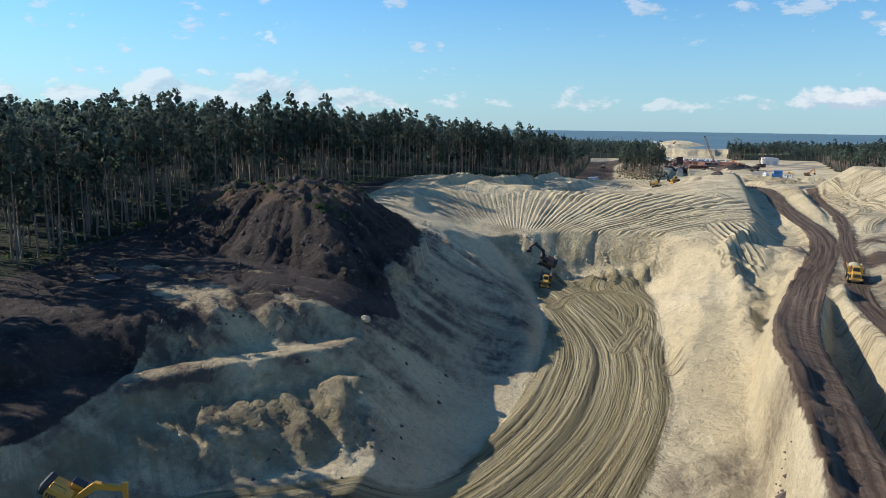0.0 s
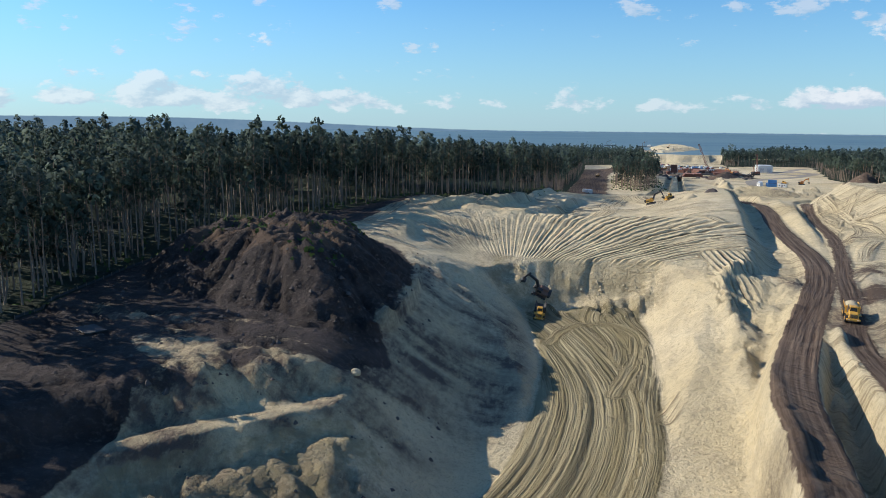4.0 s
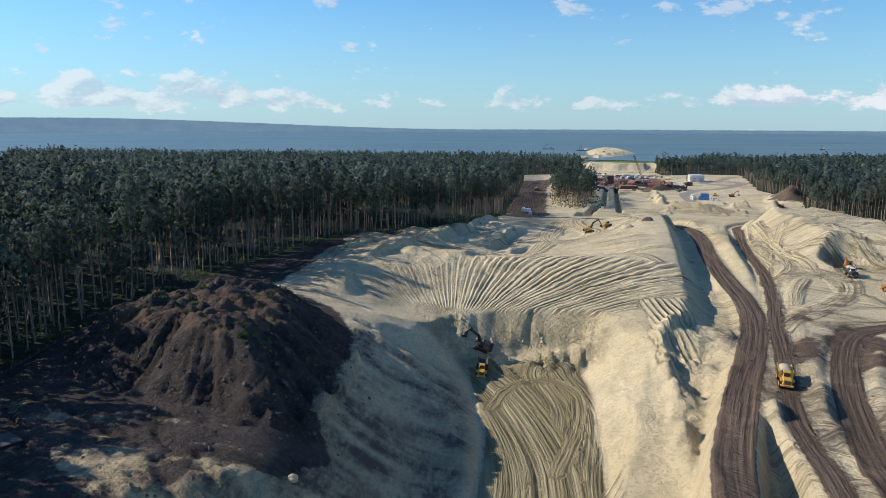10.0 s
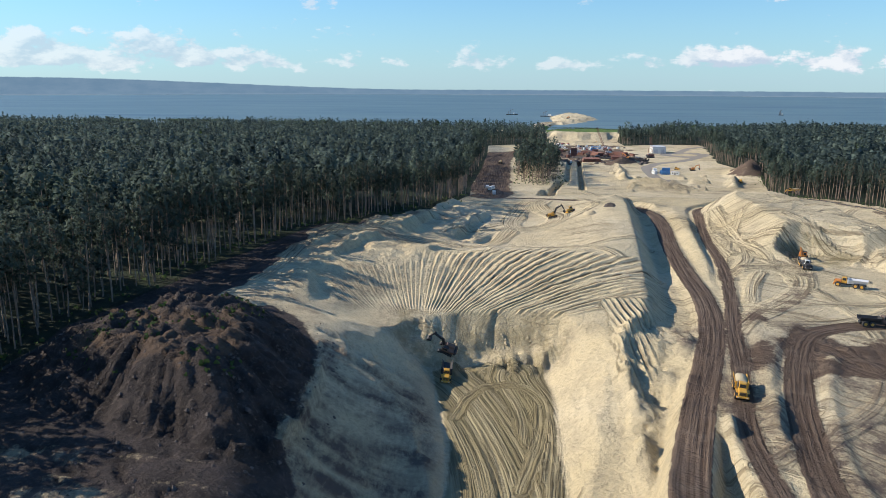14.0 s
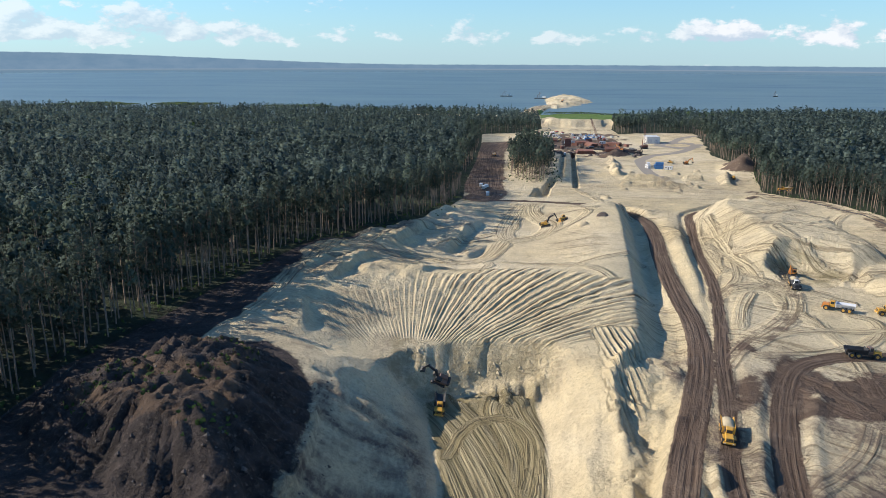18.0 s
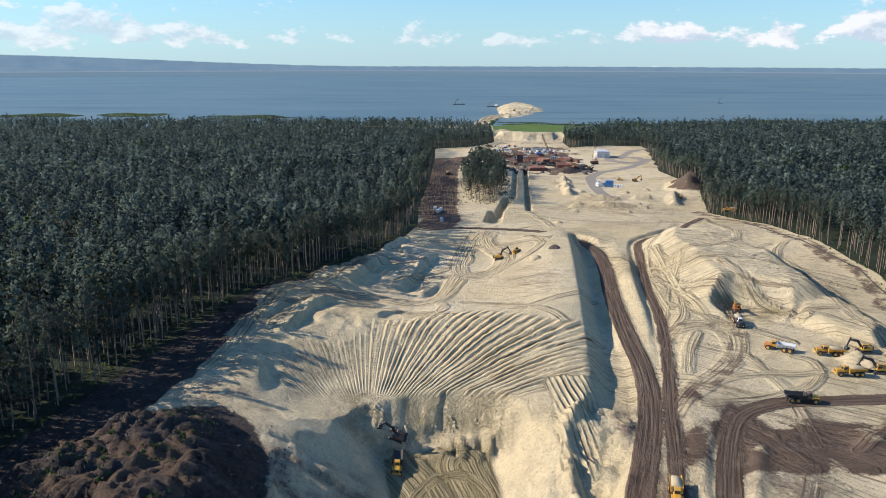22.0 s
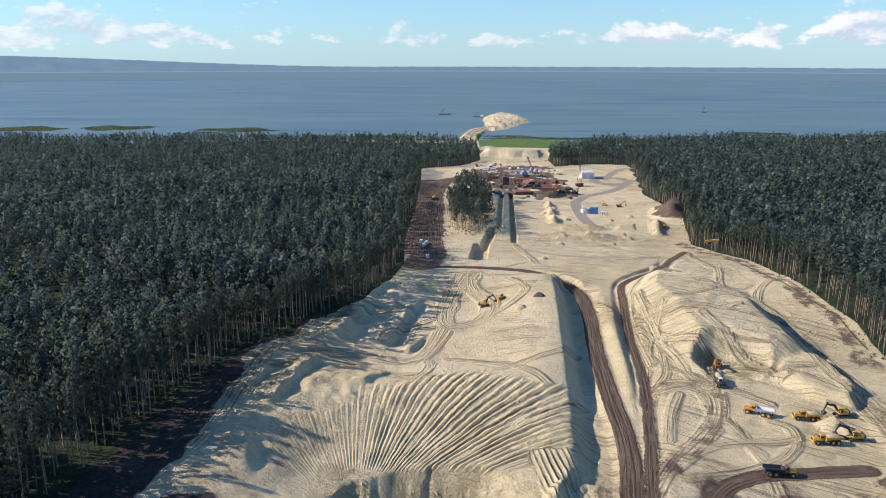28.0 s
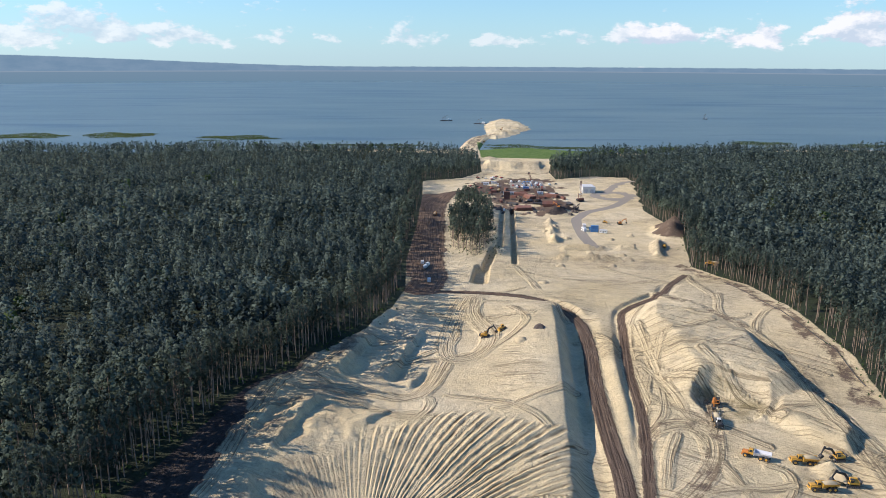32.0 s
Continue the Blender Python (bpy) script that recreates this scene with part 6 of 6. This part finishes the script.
on_ground(crawler_crane("red crawler crane with a tall lattice boom over the works", 27, 24, -80), 92, 704, 20)
on_ground(crawler_crane("small red crawler crane beside the soil heap", 18, 26, -60), 133, 704, 60)
rust_stack = tube_stack("rust-red steel tubes stacked on timbers", 3, 8, 13.0, 0.55, M_RUST)
on_ground(rust_stack, 70, 664, 90)
for x, y, h in ((77.5, 665, 90), (100, 681, 2), (101, 690, 2), (86, 722, 70), (108, 728, 30), (78, 736, 12)):
    on_ground(copy_thing(rust_stack, Matrix.Identity(4)), x, y, h)
dark_stack = tube_stack("dark steel beams stacked beside the crane", 2, 6, 10.0, 0.4, M_DARK)
on_ground(dark_stack, 90, 690, 15)
for x, y, h in ((120, 690, 80), (66, 690, 40), (84, 706, 100), (112, 746, 10)):
    on_ground(copy_thing(dark_stack, Matrix.Identity(4)), x, y, h)

cars = [parked_car(M_WHITE, "small white car parked on the works yard"), parked_car(M_GREY, "grey car parked on the works yard"), parked_car(M_BLUE, "blue car parked on the works yard"), parked_car(M_DARK, "black car parked on the works yard"),
        parked_car(M_RED, "red car parked on the works yard"), parked_car(M_WHITE, "white delivery van parked by the works", True)]
crng = np.random.default_rng(9)
spots = [(76 + i * 3.0, 786 + j * 11.5, 0) for j in range(4) for i in range(11)]
spots = [s for s in spots if crng.random() < 0.86] + [(-11.7, 461.0, 10), (-10, 469.5, 15), (-8.0, 420.0, 0), (-13.4, 476, 5), (40, 780, 60), (36, 786, 62), (30, 792, 60), (60, 790, 80), (116, 800, 30), (124, 806, 20), (52, 776, 70), (140, 742, 90), (56, 668, 4)] + [(crng.uniform(34, 70), crng.uniform(800, 868), crng.uniform(0, 180)) for _ in range(16)]
used = set()
for x, y, h in spots:
    k = 5 if y < 480 else int(crng.integers(0, 6))
    c = cars[k] if k not in used else copy_thing(cars[k], Matrix.Identity(4))
    used.add(k)
    on_ground(c, x + crng.uniform(-0.3, 0.3), y + crng.uniform(-0.5, 0.5), h + crng.uniform(-4, 4))
for k, c in enumerate(cars):
    if k not in used:
        on_ground(c, 118 + 4 * k, 790, 0)

for src, x, y, h in ((dozer, 136.5, 609, 120), (mound_digger, 148, 603, 80), (mound_digger, 104, 655, 300), (digger, 74, 704, 160), (digger, 120, 662, 40), (truck, 178, 470, 300), (dozer, 160, 520, 30), (truck, 58, 760, 10), (yard_digger, 30, 770, 200), (truck, 68, 1250, 12), (mound_digger, 110, 1420, 40), (truck, -7, 640, 4)):
    stand(copy_thing(src, Matrix.Identity(4)), x, y, h)


def rubble_heap(label, mat, w, l, h, seed, name="soil_heap"):
    v, f = heap_mesh(w, l, h, seed)
    v = v + np.random.default_rng(seed).normal(0, 0.12 * h, v.shape) * (v[:, 2:] > 0.05)
    return tagged(new(name, mesh_from(name, v, f, [mat], smooth=True)), label, "heap", "heaps on the works")


first = rubble_heap("small dark heap of dug earth on the sand", M_EARTH, 5, 4, 1.6, 4)
on_ground(first, 43.4, 311.5, 20, -0.1)
for k in range(48):
    x, y = crng.uniform(42, 126), crng.uniform(640, 770)
    o = first.copy()
    scene.collection.objects.link(o)
    o.scale = Vector((1, 1, 1)) * crng.uniform(0.5, 1.3)
    on_ground(o, x, y, crng.uniform(0, 180), -0.1)
pale = rubble_heap("pale heap of loose sand", M_SAND, 6, 5, 1.5, 8, "spoil_mound")
on_ground(pale, 78.0, 470.0, 10, -0.1)
for x, y, s in ((96, 552, 1.2), (104, 506, 1.5), (128, 548, 1), (140, 530, 1.6), (82, 575, 1.1), (92, 596, 0.9), (126, 500, 1.3), (60, 420, 1), (112, 470, 1.1), (146, 560, 1.4), (34, 300, 0.6), (121, 199.5, 0.9)):
    o = pale.copy()
    scene.collection.objects.link(o)
    o.scale = Vector((1, 1, 1)) * s
    on_ground(o, x, y, x * 13 % 180, -0.12)

# boats on the lagoon
def work_boat(label, long):
    t = tagged(new("work_boat"), label, "boat", "boats on the lagoon")
    bm = block(B(), -long * 0.16, long * 0.16, -long / 2, long / 2, -0.6, 1.4, 0.2, (1.1, 1.04))
    part("hull", bm, M_DARK, t)
    w = part("wheelhouse", block(B(), -long * 0.09, long * 0.09, -long * 0.38, -long * 0.12, 1.4, 5.0, 0.1, (0.9, 0.9)), M_WHITE, t)
    part("windows", block(B(), -long * 0.085, long * 0.085, -long * 0.13, -long * 0.115, 3.6, 4.5, 0.02), M_GLASS, w)
    part("mast", bar(B(), (0, long * 0.1, 1.4), (0, long * 0.14, 13), 0.35, 0.35), M_RUST, t)
    part("deck_crane", bar(bar(B(), (0, long * 0.3, 1.4), (0, long * 0.3, 8), 0.5, 0.5), (0, long * 0.3, 8), (0, -long * 0.1, 12), 0.4, 0.4), M_RUST, t)
    return t


barge = work_boat("dark work barge with masts moored by the sand islet", 26)
barge.matrix_world = pose(80, 1612, 0, 0, 0, 70)
copy_thing(barge, pose(6.6, 1690, 0, 0, 0, 95))
b3 = work_boat("small white boat crossing the lagoon", 10)
b3.matrix_world = pose(616, 1760, 0, 0, 0, 80)

# reed beds and shoreline trees
rr = np.random.default_rng(77)
blobs = [(-745, 1325, 74, 44), (-590, 1352, 62, 42), (-560, 1325, 20, 14), (-372, 1318, 62, 34), (-318, 1300, 30, 16), (-402, 1268, 18, 10), (536, 1250, 52, 26), (700, 1214, 52, 22), (165, 1172, 95, 20), (105, 1210, 40, 12), (-120, 1205, 90, 10)]
pts = []
for x, y, a, b in blobs:
    n = int(a * b * 0.95)
    t, q = rr.uniform(0, 6.283, n), np.sqrt(rr.random(n))
    pts.append(np.stack([x + a * q * np.cos(t) + rr.normal(0, 3, n), y + b * q * np.sin(t) * (1 + 0.4 * np.sin(t * 3 + x)) + rr.normal(0, 1.5, n), np.full(n, 0.7)], 1))
v, f = tufts(np.concatenate(pts), 3.4, rr, 1)
v[:, 2] = np.clip(v[:, 2] * 0.35, 0.05, 0.9)
tagged(new("reed_bed", mesh_from("reed_bed", v, f, [M_REED])), "pale green reed beds standing in shallow water", "reeds", kind="stuff")


def leaf_tree(seed):
    r = np.random.default_rng(seed)
    tall = r.uniform(15, 19)
    c = []
    for k in range(36):
        d = r.normal(0, 1, 3)
        d = d / np.linalg.norm(d) * r.uniform(0.55, 1.0)
        c.append((d[0] * 4.2, d[1] * 4.2, tall * 0.62 + d[2] * tall * 0.36))
    cr = tufts(c, 2.3, r, 2)
    tr = tube([(0, 0, -0.3), (0.2, 0, tall * 0.4), (0, 0.2, tall * 0.7)], [0.3, 0.22, 0.1], 5)
    v, f = merged([tr, cr])
    return v, f, np.r_[np.ones(len(tr[1]), int), np.zeros(len(cr[1]), int)]


leaf_kinds = [leaf_tree(600 + k) for k in range(5)]
xy = []
for x0, x1, y, n in ((182, 236, 1010, 26), (252, 288, 1050, 16), (300, 345, 1075, 18), (-205, -130, 1080, 26), (-120, -38, 1068, 26), (-420, -260, 1085, 14)):
    xy += [(rr.uniform(x0, x1), y + rr.normal(0, 9)) for _ in range(n)]
xy += [(rr.uniform(-330, -130), rr.uniform(240, 900)) for _ in range(22)] + [(rr.uniform(260, 480), rr.uniform(480, 900)) for _ in range(22)]
xy = np.array(xy)
forest("broadleaf_trees", grounded(xy[:, 0], xy[:, 1]), leaf_kinds, [M_LEAF, M_BARK], "bright green broadleaf trees among the pines", "trees", rr, 0.85, 1.2)

# undergrowth along the forest's rim and weeds on the soil heap
spot = []
for line in (FOREST_L[4:15], FOREST_R[1:7]):
    for (ax, ay), (bx, by) in zip(line[:-1], line[1:]):
        n = int(math.hypot(bx - ax, by - ay) * 0.8)
        for _ in range(n):
            t = rr.random()
            off = rr.normal(4.0, 3.4) * (-1 if line[0][0] < 0 else 1)
            spot.append((ax + (bx - ax) * t + off, ay + (by - ay) * t))
spot += [(x, y) for x, y in zip(rr.uniform(4, 42, 420), rr.uniform(500, 670, 420))]
spot = np.array(spot)
g = grounded(spot[:, 0], spot[:, 1]) + np.array([0, 0, 0.45])
v, f = tufts(g, 0.95, rr, 2)
tagged(new("undergrowth", mesh_from("undergrowth", v, f, [M_LEAF])), "low green bushes and grass along the forest rim", "bushes", kind="stuff")
spot = np.stack([rr.uniform(-86, -40, 900), rr.uniform(100, 150, 900)], 1)
spot = spot[in_poly(spot[:, 0], spot[:, 1], PILE) > 9]
keep = lattice(spot[:, 0] / 5 + 3, spot[:, 1] / 5) > 0.02
g = grounded(spot[keep, 0], spot[keep, 1]) + np.array([0, 0, 0.25])
v, f = tufts(g, 0.75, rr, 3)
tagged(new("weeds", mesh_from("weeds", v, f, [M_LEAF])), "green weeds growing over the soil heap", "weeds", kind="stuff")


# clods and stones lying about, each patch as uneven lumps
def clods(name, centres, sizes, mat, label):
    base = np.array([(1, 0, 0), (0.3, 0.95, 0), (-0.8, 0.6, 0), (-0.8, -0.6, 0), (0.3, -0.95, 0), (0, 0, 0.85), (0.2, 0.1, -0.4)])
    tri = np.array([(0, 1, 5), (1, 2, 5), (2, 3, 5), (3, 4, 5), (4, 0, 5), (1, 0, 6), (2, 1, 6), (3, 2, 6), (4, 3, 6), (0, 4, 6)])
    n = len(centres)
    v = base[None] * np.asarray(sizes)[:, None, None] * rr.uniform(0.6, 1.3, (n, 7, 3)) + np.asarray(centres)[:, None, :]
    f = tri[None] + (np.arange(n) * 7)[:, None, None]
    tagged(new(name, mesh_from(name, v.reshape(-1, 3), f.reshape(-1, 3), [mat])), label, "clods", kind="stuff")


def strewn(n, x0, x1, y0, y1, keep):
    x, y = rr.uniform(x0, x1, n), rr.uniform(y0, y1, n)
    k = keep(x, y)
    return grounded(x[k], y[k])


c = strewn(5000, -100, -28, 84, 160, lambda x, y: in_poly(x, y, PILE) > -6)
clods("soil_clods", c, rr.gamma(2.0, 0.085, len(c)), M_EARTH, "dark clods of soil on and below the heap")
c = strewn(2600, -75, -22, 50, 98, lambda x, y: lattice(x / 8, y / 5) > -0.05)
clods("bank_clods", c, rr.gamma(2.0, 0.08, len(c)), M_EARTH, "dark clods strewn over the terraced bank")
c = strewn(2600, 8, 48, 40, 186, lambda x, y: ((lattice(x / 9 + 5, y / 9) > 0.1) | (np.hypot(x - 14, y - 60) < 8)) & (to_line(x, y, ROAD_A)[0] > 4.5) & (to_line(x, y, ROAD_B)[0] > 4) & (to_line(x, y, ROAD_C)[0] > 4))
clods("sand_clods", c, rr.gamma(2.0, 0.055, len(c)), M_SAND, "pale lumps of caked sand on the slope")
c = strewn(1800, -32, 12, 164, 180, lambda x, y: lattice(x / 4, y / 4) > 0)
clods("rubble", c, rr.gamma(2.0, 0.09, len(c)), M_SAND, "broken lumps of damp sand below the head wall")
c = strewn(900, 8, 20, 52, 72, lambda x, y: np.hypot(x - 14, y - 61) < 6 + 0 * x)
clods("dark_lumps", c, rr.gamma(2.0, 0.14, len(c)), M_EARTH, "patch of dark lumps on the pale slope")

# single things on the shaded bank
plate = tagged(new("steel_plate"), "black steel plate lying on the dark bank", "plate")
part("sheet", block(B(), -2.4, 2.4, -1.6, 1.6, 0.02, 0.2, 0.03), M_DARK, plate)
for s in (-1, 1):
    part("lifting_eye", drum(B(), (s * 1.8, 0, 0.26), (0, 1, 0), 0.12, 0.06, 8), M_GREY, plate)
on_ground(plate, -77.5, 82.0, 30, 0.05)
boulder_bm = B()
bmesh.ops.create_icosphere(boulder_bm, subdivisions=3, radius=0.75)
for q in boulder_bm.verts:
    q.co *= 1 + 0.35 * noise.noise(q.co * 1.3) + 0.1 * noise.noise(q.co * 4)
    q.co.z *= 0.75
me = bpy.data.meshes.new("boulder")
boulder_bm.to_mesh(me)
boulder_bm.free()
me.materials.append(M_SAND)
on_ground(tagged(new("boulder", me), "pale rounded boulder on the shaded terrace", "boulder"), -35.2, 85.0, 10, 0.4)


def silt_fence(pts, label):
    """A low black fabric fence on stakes."""
    t = tagged(new("silt_fence"), label, "fence", "low fences")
    last = None
    for (ax, ay), (bx, by) in zip(pts[:-1], pts[1:]):
        n = max(1, int(math.hypot(bx - ax, by - ay) / 2.5))
        for k in range(n):
            x, y = ax + (bx - ax) * k / n, ay + (by - ay) * k / n
            p = Vector((x, y, ground_at(x, y)))
            if last is not None:
                part("fabric_panel", bar(B(), last + Vector((0, 0, 0.22)), p + Vector((0, 0, 0.22)), 0.04, 0.45), M_DARK, t)
            part("stake", block(B(), x - 0.05, x + 0.05, y - 0.05, y + 0.05, p.z - 0.3, p.z + 0.7, 0), M_WOOD, t)
            last = p
    return t


silt_fence([(-93, 84), (-96, 100), (-97.5, 122), (-95, 145)], "low black fabric fence along the forest rim")
silt_fence([(168, 420), (170, 350), (171, 300), (164, 262)], "low black fence beside the bare strip of soil")
